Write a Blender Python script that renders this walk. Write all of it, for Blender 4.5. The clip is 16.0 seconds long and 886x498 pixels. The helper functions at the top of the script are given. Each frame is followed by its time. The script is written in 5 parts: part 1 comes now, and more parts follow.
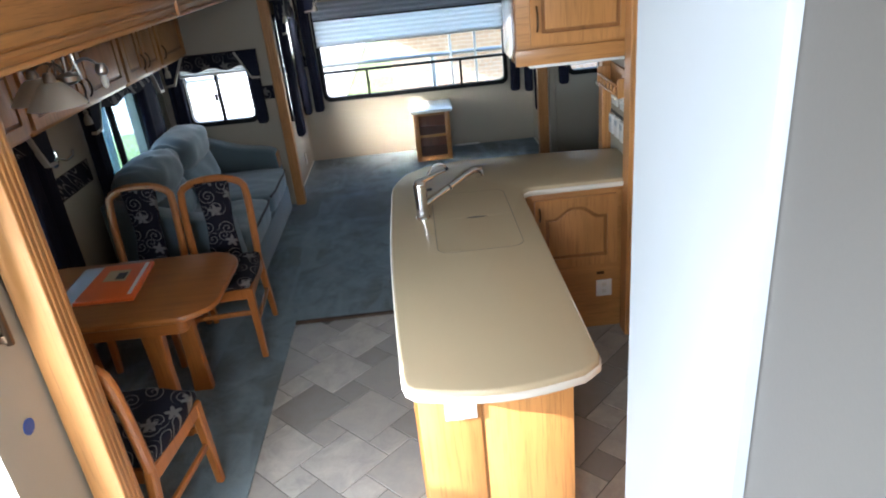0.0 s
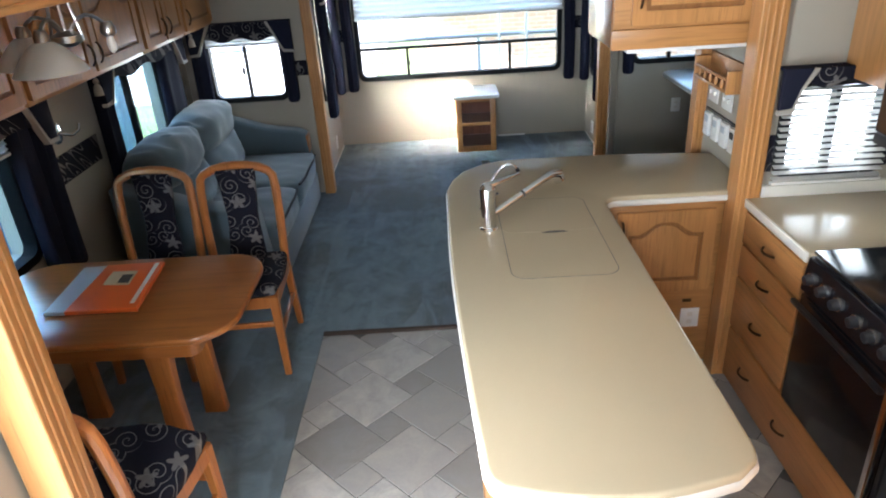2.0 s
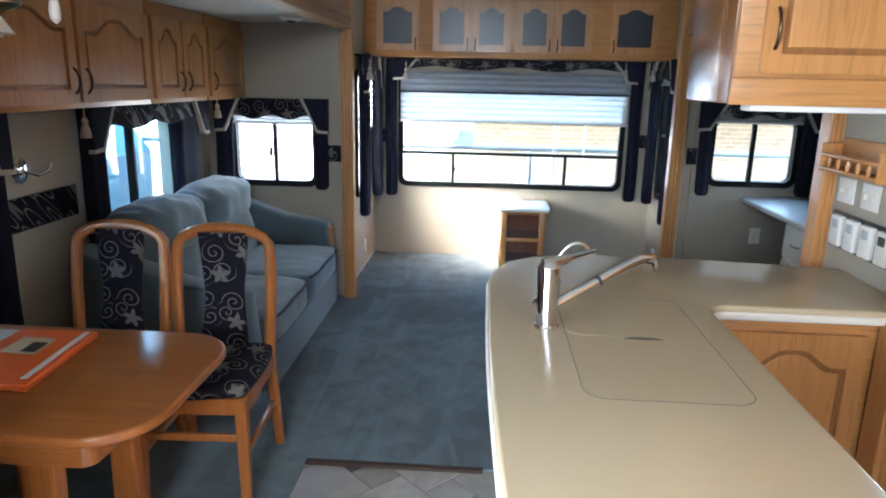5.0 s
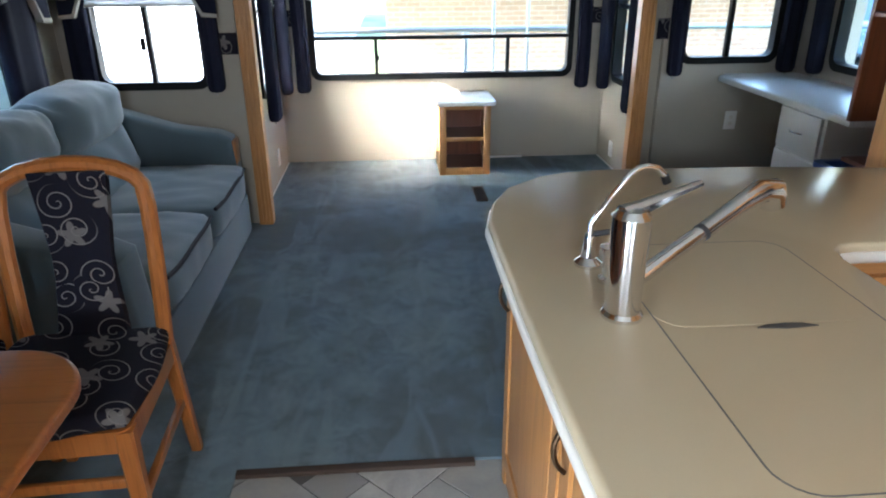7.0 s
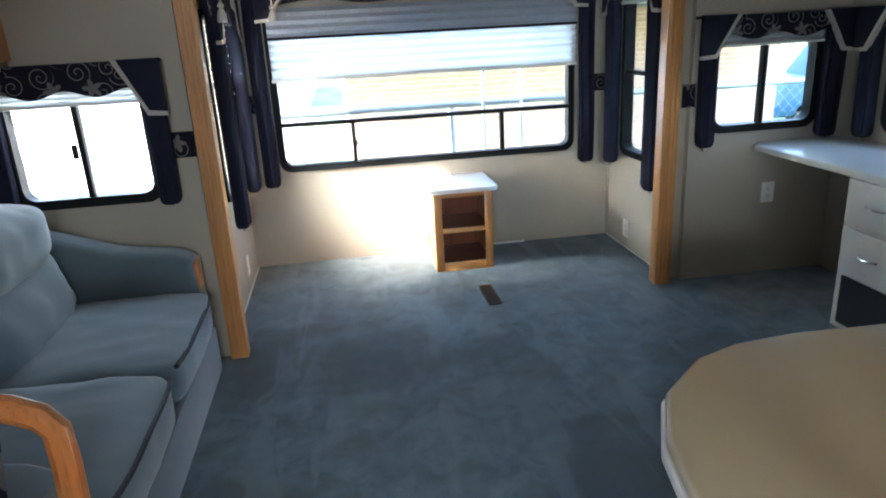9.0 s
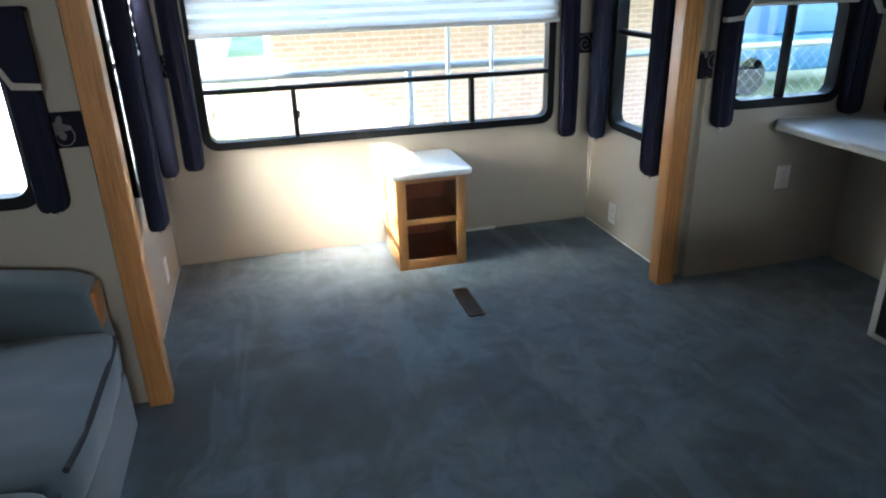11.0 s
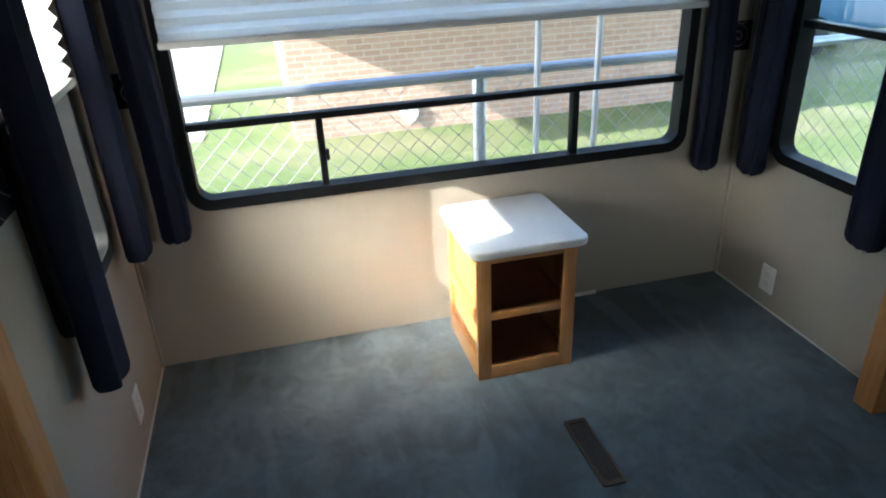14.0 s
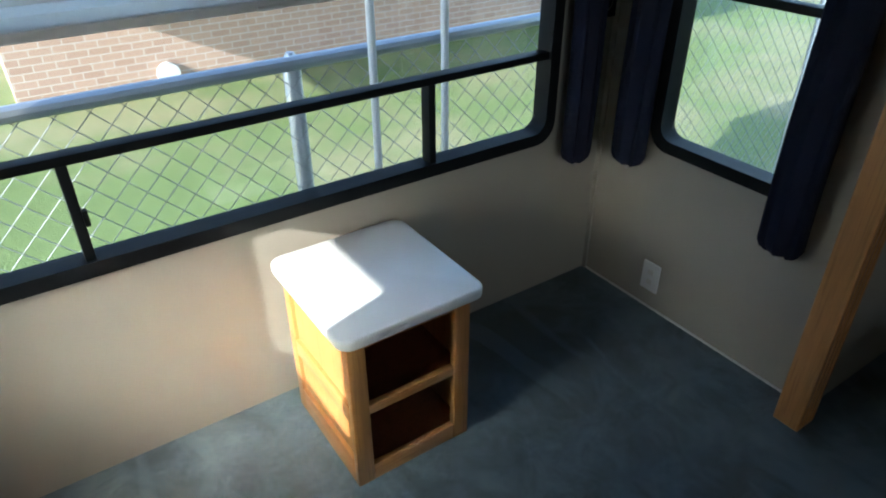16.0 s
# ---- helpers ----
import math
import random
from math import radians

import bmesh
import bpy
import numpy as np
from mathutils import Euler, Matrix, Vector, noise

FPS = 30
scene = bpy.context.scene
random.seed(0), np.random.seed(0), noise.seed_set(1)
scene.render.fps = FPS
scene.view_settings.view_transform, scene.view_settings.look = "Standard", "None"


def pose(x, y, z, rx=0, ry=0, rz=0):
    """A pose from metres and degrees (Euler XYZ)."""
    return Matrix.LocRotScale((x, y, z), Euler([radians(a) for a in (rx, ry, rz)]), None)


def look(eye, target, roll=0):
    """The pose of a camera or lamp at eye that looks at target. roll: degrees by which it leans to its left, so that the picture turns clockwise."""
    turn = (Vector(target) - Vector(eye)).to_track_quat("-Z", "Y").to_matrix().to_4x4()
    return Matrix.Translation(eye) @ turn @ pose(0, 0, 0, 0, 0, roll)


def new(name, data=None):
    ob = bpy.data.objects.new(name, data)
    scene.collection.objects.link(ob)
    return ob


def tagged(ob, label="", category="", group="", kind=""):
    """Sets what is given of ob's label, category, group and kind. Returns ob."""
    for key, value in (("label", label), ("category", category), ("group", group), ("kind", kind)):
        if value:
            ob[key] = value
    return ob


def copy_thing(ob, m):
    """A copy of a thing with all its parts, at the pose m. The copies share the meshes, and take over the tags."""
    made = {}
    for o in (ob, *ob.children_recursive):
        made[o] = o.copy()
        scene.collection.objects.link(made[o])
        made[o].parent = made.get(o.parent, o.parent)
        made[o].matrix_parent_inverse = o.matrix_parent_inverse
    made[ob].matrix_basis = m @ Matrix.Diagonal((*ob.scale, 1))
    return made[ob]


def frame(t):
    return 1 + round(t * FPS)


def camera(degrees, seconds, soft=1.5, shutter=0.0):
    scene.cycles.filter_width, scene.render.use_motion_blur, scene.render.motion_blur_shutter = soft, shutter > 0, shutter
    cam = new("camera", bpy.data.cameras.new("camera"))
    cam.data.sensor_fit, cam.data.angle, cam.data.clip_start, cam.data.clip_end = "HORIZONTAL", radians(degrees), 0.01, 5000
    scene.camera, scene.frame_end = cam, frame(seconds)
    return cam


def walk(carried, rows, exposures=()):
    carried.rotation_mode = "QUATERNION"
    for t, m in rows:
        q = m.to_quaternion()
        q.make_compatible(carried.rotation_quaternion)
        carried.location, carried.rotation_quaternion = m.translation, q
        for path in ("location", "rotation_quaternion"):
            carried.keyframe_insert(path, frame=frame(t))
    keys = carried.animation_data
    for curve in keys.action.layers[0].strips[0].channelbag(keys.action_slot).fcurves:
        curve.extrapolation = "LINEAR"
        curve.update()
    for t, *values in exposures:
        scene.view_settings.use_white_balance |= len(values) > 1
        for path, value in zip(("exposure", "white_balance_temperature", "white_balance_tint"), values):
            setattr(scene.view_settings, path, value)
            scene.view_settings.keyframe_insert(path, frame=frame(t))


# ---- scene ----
cam = camera(66.9, 16.0, 2.0)
PATH = [
    (0, (0.007, 0.855, 2.066), (0.028, 2.669, 1.225), -6.0),
    (0.5, (-0.004, 0.996, 2.055), (-0.17, 2.839, 1.296), -5.0),
    (1, (-0.074, 1.182, 2.011), (-0.112, 3.003, 1.184), -2.3),
    (1.5, (-0.135, 1.315, 1.971), (-0.066, 3.092, 1.055), -3.9),
    (2, (-0.179, 1.408, 1.966), (-0.208, 3.205, 1.087), -3.7),
    (2.5, (-0.134, 1.532, 1.884), (-0.382, 3.39, 1.187), -3.4),
    (3, (-0.131, 1.583, 1.894), (-0.431, 3.446, 1.231), -4.4),
    (3.5, (-0.155, 1.664, 1.869), (-0.426, 3.528, 1.195), -3.7),
    (3.7, (-0.176, 1.71, 1.792), (-0.413, 3.564, 1.08), -1.3),
    (5.8, (-0.242, 2.319, 1.485), (-0.318, 4.283, 1.113), 1.6),
    (6, (-0.318, 2.386, 1.475), (-0.352, 4.343, 1.061), 1.8),
    (6.5, (-0.390, 2.541, 1.47), (-0.130, 4.461, 0.966), 0.5),
    (7, (-0.392, 2.837, 1.411), (-0.258, 4.673, 0.625), -0.4),
    (7.5, (-0.352, 3.101, 1.426), (-0.345, 4.966, 0.705), -2.2),
    (8, (-0.361, 3.256, 1.43), (-0.171, 5.101, 0.686), -3.0),
    (8.5, (-0.549, 3.425, 1.452), (-0.255, 5.287, 0.782), -3.9),
    (9, (-0.572, 3.586, 1.441), (-0.309, 5.466, 0.817), -3.1),
    (9.2, (-0.564, 3.704, 1.44), (-0.257, 5.589, 0.845), -2.2),
    (11.3, (-0.664, 4.48, 1.45), (-0.181, 6.252, 0.659), -2.1),
    (11.5, (-0.65, 4.617, 1.47), (-0.203, 6.393, 0.666), -3.8),
    (12, (-0.582, 4.832, 1.512), (-0.218, 6.679, 0.838), -0.2),
    (12.5, (-0.594, 4.969, 1.515), (-0.163, 6.783, 0.792), -1.1),
    (13, (-0.725, 5.196, 1.504), (-0.227, 6.944, 0.671), -0.0),
    (13.5, (-0.748, 5.346, 1.503), (-0.193, 7.075, 0.665), 0.0),
    (14, (-0.639, 5.574, 1.506), (-0.217, 7.319, 0.623), -2.5),
    (14.5, (-0.545, 5.754, 1.535), (-0.127, 7.493, 0.639), -2.5),
    (15, (-0.548, 5.91, 1.528), (-0.01, 7.548, 0.514), -1.2),
    (15.5, (-0.652, 6.112, 1.532), (0.125, 7.637, 0.497), 0.8),
    (16, (-0.559, 6.325, 1.521), (0.392, 7.729, 0.461), -0.2),
]
EXPOSURES = [(0.0, 3.8, 6000, 10), (2.0, 4.3, 5950, 10), (3.7, 4.6, 5900, 10), (6.0, 4.4, 5800, 10), (7.0, 4.4, 5850, 10), (7.5, 4.6, 5900, 10), (9.2, 4.55, 6000, 10), (12.0, 3.9, 6100, 10), (13.5, 3.25, 6100, 10), (14.5, 2.85, 6000, 8), (16.0, 2.5, 5800, 5)]
walk(cam, [(t, look(eye, target, roll)) for t, eye, target, roll in PATH], EXPOSURES)

# ---- light ----
world = bpy.data.worlds.new("sky")
scene.world = world
world.use_nodes = True
wt = world.node_tree
sky = wt.nodes.new("ShaderNodeTexSky")
sky.sky_type, sky.sun_disc = "NISHITA", False
sky.sun_elevation, sky.sun_rotation = radians(24.7), radians(253.8)
wt.nodes["Background"].inputs["Strength"].default_value = 0.15
wt.links.new(sky.outputs[0], wt.nodes["Background"].inputs["Color"])
sun = new("sun", bpy.data.lights.new("sun", "SUN"))
sun.data.energy, sun.data.angle, sun.data.color = 2.3, radians(0.5), (1.0, 0.92, 0.80)
sun.matrix_world = look((-8.35, -2.42, 4.01), (0, 0, 0))


def window_or_fill_light(m, w, h, watts):
    ob = new("window_or_fill_light", bpy.data.lights.new("window_or_fill_light", "AREA"))
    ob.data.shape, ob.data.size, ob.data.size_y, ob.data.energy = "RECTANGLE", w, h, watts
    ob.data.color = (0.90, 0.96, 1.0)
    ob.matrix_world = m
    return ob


# Added fill in the assumed entry opening, aimed at the island and galley.
window_or_fill_light(look((-1.27, 2.0, 0.74), (0, 2.15, 0.6)), 0.56, 1.35, 6)
# Added fill in front of the closed front wall; no window there.
window_or_fill_light(look((-0.62, -1.19, 1.5), (-0.1, 1.5, 1.1)), 1.0, 0.8, 3)
# Added fill under the hall ceiling; no lamp or skylight there.
window_or_fill_light(look((-0.40, 0.10, 2.16), (-0.25, 2.4, 0.9)), 0.6, 0.6, 6)
# Lit panels behind two real windows stand in for the bright outdoors.
window_or_fill_light(look((-1.65, 6.70, 1.0), (-1.6, 5.5, 0.5)), 0.56, 0.50, 0.25)
window_or_fill_light(look((1.335, 4.06, 1.14), (1.3, 3.0, 0.8)), 0.40, 0.40, 0.3)


# ---- materials ----
def node(nt, kind, **kw):
    n = nt.nodes.new(kind)
    for k, v in kw.items():
        n.inputs[k].default_value = v
    return n


def base(name, rough=0.5, metal=0.0, **kw):
    m = bpy.data.materials.new(name)
    m.use_nodes = True
    nt = m.node_tree
    b = nt.nodes["Principled BSDF"]
    b.inputs["Roughness"].default_value, b.inputs["Metallic"].default_value = rough, metal
    for k, v in kw.items():
        b.inputs[k].default_value = v
    return m, nt, b


def coords(nt, scale=(1, 1, 1)):
    tc = nt.nodes.new("ShaderNodeTexCoord")
    mp = nt.nodes.new("ShaderNodeMapping")
    mp.inputs["Scale"].default_value = scale
    nt.links.new(tc.outputs["Object"], mp.inputs["Vector"])
    return mp.outputs["Vector"]


def ramp(nt, fac, *stops):
    r = nt.nodes.new("ShaderNodeValToRGB")
    el = r.color_ramp.elements
    while len(el) < len(stops):
        el.new(0.5)
    for e, (p, c) in zip(el, stops):
        e.position, e.color = p, (*c, 1)
    nt.links.new(fac, r.inputs["Fac"])
    return r.outputs["Color"]


def mixc(nt, fac, a, b, mode="MIX"):
    m = nt.nodes.new("ShaderNodeMix")
    m.data_type, m.blend_type = "RGBA", mode
    for sock, v in ((m.inputs[0], fac), (m.inputs[6], a), (m.inputs[7], b)):
        if isinstance(v, (int, float)):
            sock.default_value = v
        elif isinstance(v, tuple):
            sock.default_value = (*v, 1)
        else:
            nt.links.new(v, sock)
    return m.outputs[2]


def bump(nt, b, height, strength=0.2, dist=0.002):
    n = nt.nodes.new("ShaderNodeBump")
    n.inputs["Strength"].default_value, n.inputs["Distance"].default_value = strength, dist
    nt.links.new(height, n.inputs["Height"])
    nt.links.new(n.outputs[0], b.inputs["Normal"])


def tex(nt, vec, scale, detail=4, rough=0.6, dist=0.0):
    n = node(nt, "ShaderNodeTexNoise", Scale=scale, Detail=detail, Roughness=rough, Distortion=dist)
    nt.links.new(vec, n.inputs["Vector"])
    return n.outputs["Fac"]


def dark(c, k):
    return tuple(v * k for v in c)


def plain(name, c, rough=0.5, metal=0.0, grain=300.0, spots=6.0, amount=0.12, relief=0.1, **kw):
    """Paint, plastic, cloth: two scales of variation and fine relief."""
    m, nt, b = base(name, rough, metal, **kw)
    v = coords(nt)
    big, fine = tex(nt, v, spots), tex(nt, v, grain, 2)
    col = mixc(nt, big, dark(c, 1 - amount), dark(c, 1 + amount))
    col = mixc(nt, fine, dark(c, 1 - amount), col)
    nt.links.new(col, b.inputs["Base Color"])
    if relief:
        bump(nt, b, fine, relief, 0.001)
    return m


def wood(name, c, axis, rough=0.38):
    m, nt, b = base(name, rough)
    s = [26.0, 26.0, 26.0]
    s[axis] = 1.6
    v = coords(nt, tuple(s))
    grain = tex(nt, v, 1.0, 6, 0.65, 0.6)
    pores = tex(nt, coords(nt, tuple(x * (5 if i != axis else 3) for i, x in enumerate(s))), 1.0, 3)
    tone = tex(nt, coords(nt), 2.2, 2)
    col = ramp(nt, grain, (0.3, dark(c, 0.72)), (0.5, c), (0.72, dark(c, 1.2)))
    col = mixc(nt, 0.35, col, ramp(nt, tone, (0.35, dark(c, 0.75)), (0.65, dark(c, 1.18))))
    col = mixc(nt, ramp(nt, pores, (0.36, (0.45, 0.45, 0.45)), (0.46, (0, 0, 0))), col, dark(c, 0.5))
    nt.links.new(col, b.inputs["Base Color"])
    b.inputs["Coat Weight"].default_value, b.inputs["Coat Roughness"].default_value = 0.25, 0.2
    bump(nt, b, pores, 0.12, 0.0006)
    return m


OAK = (0.46, 0.215, 0.070)
wood_x, wood_y, wood_z = (wood("oak_" + "xyz"[i], OAK, i) for i in range(3))
# Darker oak: the shade in the door grooves is put into the colour.
shaded_groove_wood = wood("shaded_oak_groove", (0.27, 0.115, 0.035), 2)
chair_wood = wood("honey_oak", (0.37, 0.13, 0.030), 2, 0.3)
table_wood = wood("table_oak", (0.31, 0.108, 0.025), 0, 0.28)
# Varnished oak; its darker base carries the shade on that cabinet side.
gloss_wood = wood("varnished_shaded_oak", (0.24, 0.10, 0.035), 2, 0.22)
gloss_wood.node_tree.nodes["Principled BSDF"].inputs["Coat Weight"].default_value = 1.0
dark_wood = wood("dark_brown_wood", (0.20, 0.06, 0.025), 2, 0.35)


def carpet_material():
    m, nt, b = base("blue_grey_carpet", 1.0)
    b.inputs["Sheen Weight"].default_value = 0.25
    v = coords(nt)
    pile, mid, wear = tex(nt, v, 420, 3), tex(nt, v, 7, 6, 0.75, 0.5), tex(nt, v, 1.5, 4, 0.6, 0.4)
    c = (0.16, 0.225, 0.265)
    col = ramp(nt, mid, (0.36, dark(c, 0.5)), (0.5, c), (0.64, dark(c, 1.5)))
    col = mixc(nt, ramp(nt, wear, (0.50, (0, 0, 0)), (0.62, (0.8, 0.8, 0.8))), col, (0.055, 0.06, 0.058))
    tracks = tex(nt, coords(nt, (5, 1.1, 1)), 1.3, 3, 0.5, 0.8)
    col = mixc(nt, ramp(nt, tracks, (0.55, (0, 0, 0)), (0.60, (0.5, 0.5, 0.5))), col, dark(c, 1.6))
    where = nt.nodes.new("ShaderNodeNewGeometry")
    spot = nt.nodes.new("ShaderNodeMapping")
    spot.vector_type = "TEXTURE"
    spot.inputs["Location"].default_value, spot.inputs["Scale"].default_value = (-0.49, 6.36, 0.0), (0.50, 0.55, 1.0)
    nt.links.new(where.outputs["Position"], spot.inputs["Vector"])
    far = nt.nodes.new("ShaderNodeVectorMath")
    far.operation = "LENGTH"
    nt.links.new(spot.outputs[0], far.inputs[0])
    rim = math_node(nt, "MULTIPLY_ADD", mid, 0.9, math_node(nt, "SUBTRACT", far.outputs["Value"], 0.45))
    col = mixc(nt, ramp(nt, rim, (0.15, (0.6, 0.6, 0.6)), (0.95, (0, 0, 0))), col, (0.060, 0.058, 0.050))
    col = mixc(nt, pile, dark(c, 0.55), col)
    nt.links.new(col, b.inputs["Base Color"])
    bump(nt, b, pile, 0.9, 0.006)
    return m


def tile_material():
    m, nt, b = base("stone_look_vinyl_tile", 0.42)
    info = nt.nodes.new("ShaderNodeObjectInfo")
    isl = ramp(nt, info.outputs["Random"], (0.0, (0.20, 0.185, 0.165)), (0.4, (0.34, 0.315, 0.28)), (1.0, (0.52, 0.485, 0.43)))
    v = nt.nodes.new("ShaderNodeVectorMath")
    v.operation = "ADD"
    tc = nt.nodes.new("ShaderNodeTexCoord")
    nt.links.new(tc.outputs["Object"], v.inputs[0])
    nt.links.new(info.outputs["Location"], v.inputs[1])
    cloud, fine = tex(nt, v.outputs[0], 8, 6, 0.65, 0.7), tex(nt, v.outputs[0], 70, 3)
    col = mixc(nt, ramp(nt, cloud, (0.35, (0.1, 0.1, 0.1)), (0.7, (0.8, 0.8, 0.8))), isl, (0.26, 0.25, 0.24))
    col = mixc(nt, mixc(nt, 0.75, fine, (0, 0, 0)), col, (0.14, 0.13, 0.12))
    nt.links.new(col, b.inputs["Base Color"])
    bump(nt, b, fine, 0.12, 0.001)
    return m


def math_node(nt, op, a, b=0.0, c=0.0):
    n = nt.nodes.new("ShaderNodeMath")
    n.operation = op
    for sock, v in zip(n.inputs, (a, b, c)):
        if isinstance(v, (int, float)):
            sock.default_value = v
        else:
            nt.links.new(v, sock)
    return n.outputs[0]


def scroll_material():
    """Black cloth with pale spiral tendrils and leaves, one scroll to a cell."""
    m, nt, b = base("scroll_pattern_cloth", 0.9)
    sp = nt.nodes.new("ShaderNodeSeparateXYZ")
    nt.links.new(coords(nt), sp.inputs[0])
    cb = nt.nodes.new("ShaderNodeCombineXYZ")
    nt.links.new(math_node(nt, "MULTIPLY_ADD", sp.outputs[1], 0.35, sp.outputs[0]), cb.inputs[0])
    nt.links.new(math_node(nt, "MULTIPLY_ADD", sp.outputs[1], 0.9, sp.outputs[2]), cb.inputs[1])
    k, w = (0, 0, 0), (1, 1, 1)

    def cells(scale, offset):
        mp = nt.nodes.new("ShaderNodeMapping")
        mp.inputs["Scale"].default_value, mp.inputs["Location"].default_value = (scale, scale, 1), (offset, offset * 0.7, 0)
        nt.links.new(cb.outputs[0], mp.inputs["Vector"])
        vo = node(nt, "ShaderNodeTexVoronoi", Scale=1.0, Randomness=0.75)
        vo.voronoi_dimensions = "2D"
        nt.links.new(mp.outputs[0], vo.inputs["Vector"])
        d = nt.nodes.new("ShaderNodeVectorMath")
        d.operation = "SUBTRACT"
        nt.links.new(mp.outputs[0], d.inputs[0])
        nt.links.new(vo.outputs["Position"], d.inputs[1])
        xy = nt.nodes.new("ShaderNodeSeparateXYZ")
        nt.links.new(d.outputs[0], xy.inputs[0])
        turn = nt.nodes.new("ShaderNodeSeparateColor")
        nt.links.new(vo.outputs["Color"], turn.inputs[0])
        flip = math_node(nt, "MULTIPLY_ADD", math_node(nt, "GREATER_THAN", turn.outputs[0], 0.5), 2.0, -1.0)
        ang = math_node(nt, "MULTIPLY", math_node(nt, "ARCTAN2", math_node(nt, "MULTIPLY", xy.outputs[1], flip), xy.outputs[0]), 0.15915)
        return vo.outputs["Distance"], math_node(nt, "ADD", ang, turn.outputs[1])
    rad, ang = cells(9.5, 0.3)
    phase = math_node(nt, "FRACT", math_node(nt, "MULTIPLY_ADD", rad, 4.2, ang))
    line = ramp(nt, phase, (0.40, k), (0.45, w), (0.54, w), (0.59, k))
    reach = ramp(nt, rad, (0.03, w), (0.44, w), (0.50, k))
    spiral = mixc(nt, 1.0, line, reach, "MULTIPLY")
    rad2, ang2 = cells(6.5, 1.9)
    lobes = math_node(nt, "MULTIPLY_ADD", math_node(nt, "COSINE", math_node(nt, "MULTIPLY", ang2, 31.416)), 0.07, 0.17)
    leaf = ramp(nt, math_node(nt, "SUBTRACT", rad2, lobes), (0.0, (0.75, 0.75, 0.75)), (0.03, k))
    both = mixc(nt, 1.0, spiral, leaf, "LIGHTEN")
    weave = tex(nt, coords(nt), 500, 2)
    col = mixc(nt, both, (0.010, 0.010, 0.017), (0.21, 0.20, 0.19))
    col = mixc(nt, mixc(nt, 0.7, weave, (0, 0, 0)), col, (0.02, 0.02, 0.03))
    nt.links.new(col, b.inputs["Base Color"])
    bump(nt, b, weave, 0.3, 0.001)
    return m


def brick_material():
    m, nt, b = base("red_brown_brick", 0.9)
    v = coords(nt)
    # the courses run along x and rise along z
    sw = nt.nodes.new("ShaderNodeSeparateXYZ")
    nt.links.new(v, sw.inputs[0])
    cb = nt.nodes.new("ShaderNodeCombineXYZ")
    add = nt.nodes.new("ShaderNodeMath")
    nt.links.new(sw.outputs[0], add.inputs[0])
    nt.links.new(sw.outputs[1], add.inputs[1])
    nt.links.new(add.outputs[0], cb.inputs[0])
    nt.links.new(sw.outputs[2], cb.inputs[1])
    br = nt.nodes.new("ShaderNodeTexBrick")
    nt.links.new(cb.outputs[0], br.inputs["Vector"])
    for k, val in (("Scale", 1.0), ("Brick Width", 0.21), ("Row Height", 0.075), ("Mortar Size", 0.006)):
        br.inputs[k].default_value = val
    br.inputs["Color1"].default_value = (0.42, 0.29, 0.23, 1)
    br.inputs["Color2"].default_value = (0.35, 0.23, 0.18, 1)
    br.inputs["Mortar"].default_value = (0.50, 0.46, 0.42, 1)
    nt.links.new(mixc(nt, mixc(nt, 0.6, tex(nt, v, 4), (0, 0, 0)), br.outputs["Color"], (0.34, 0.24, 0.20)), b.inputs["Base Color"])
    bump(nt, b, br.outputs["Fac"], -0.4, 0.006)
    return m


def glass_material(name, tint):
    m, nt, b = base(name, 0.0)
    b.inputs["Transmission Weight"].default_value = 1.0
    b.inputs["IOR"].default_value = 1.45
    b.inputs["Base Color"].default_value = (*tint, 1)
    return m


def shade_material(name, c, through_part):
    m, nt, b = base(name, 0.9)
    tr = nt.nodes.new("ShaderNodeBsdfTranslucent")
    mx = nt.nodes.new("ShaderNodeMixShader")
    mx.inputs[0].default_value = through_part
    v = coords(nt)
    col = mixc(nt, tex(nt, v, 200, 2), dark(c, 0.9), c)
    nt.links.new(col, b.inputs["Base Color"])
    nt.links.new(col, tr.inputs["Color"])
    nt.links.new(b.outputs[0], mx.inputs[1])
    nt.links.new(tr.outputs[0], mx.inputs[2])
    nt.links.new(mx.outputs[0], nt.nodes["Material Output"].inputs["Surface"])
    return m


def grass_material():
    m, nt, b = base("patchy_lawn", 1.0)
    v = coords(nt)
    big, mid, fine = tex(nt, v, 0.5, 4), tex(nt, v, 5, 5, 0.7), tex(nt, v, 60, 3)
    col = mixc(nt, mid, (0.12, 0.18, 0.055), (0.20, 0.27, 0.10))
    col = mixc(nt, ramp(nt, big, (0.45, (0, 0, 0)), (0.62, (0.75, 0.75, 0.75))), col, (0.34, 0.31, 0.19))
    col = mixc(nt, mixc(nt, 0.5, fine, (0, 0, 0)), col, (0.06, 0.09, 0.02))
    nt.links.new(col, b.inputs["Base Color"])
    bump(nt, b, fine, 0.8, 0.02)
    return m


wall_paper = plain("cream_wallboard", (0.38, 0.345, 0.285), 0.55, grain=160, spots=1.3, amount=0.05)
ceiling_paint = plain("white_ceiling_panel", (0.50, 0.50, 0.46), 0.6, grain=120, amount=0.04)
white_paint = plain("white_door_paint", (0.34, 0.36, 0.38), 0.5, grain=30, amount=0.03)
taupe = plain("taupe_wallboard", (0.10, 0.09, 0.08), 0.6, amount=0.06)
carpet_mat, tile_mat, scroll = carpet_material(), tile_material(), scroll_material()
grout = plain("grey_grout", (0.10, 0.095, 0.09), 0.8)
laminate = plain("speckled_grey_laminate", (0.46, 0.375, 0.25), 0.22, grain=900, spots=3, amount=0.05, relief=0.02)
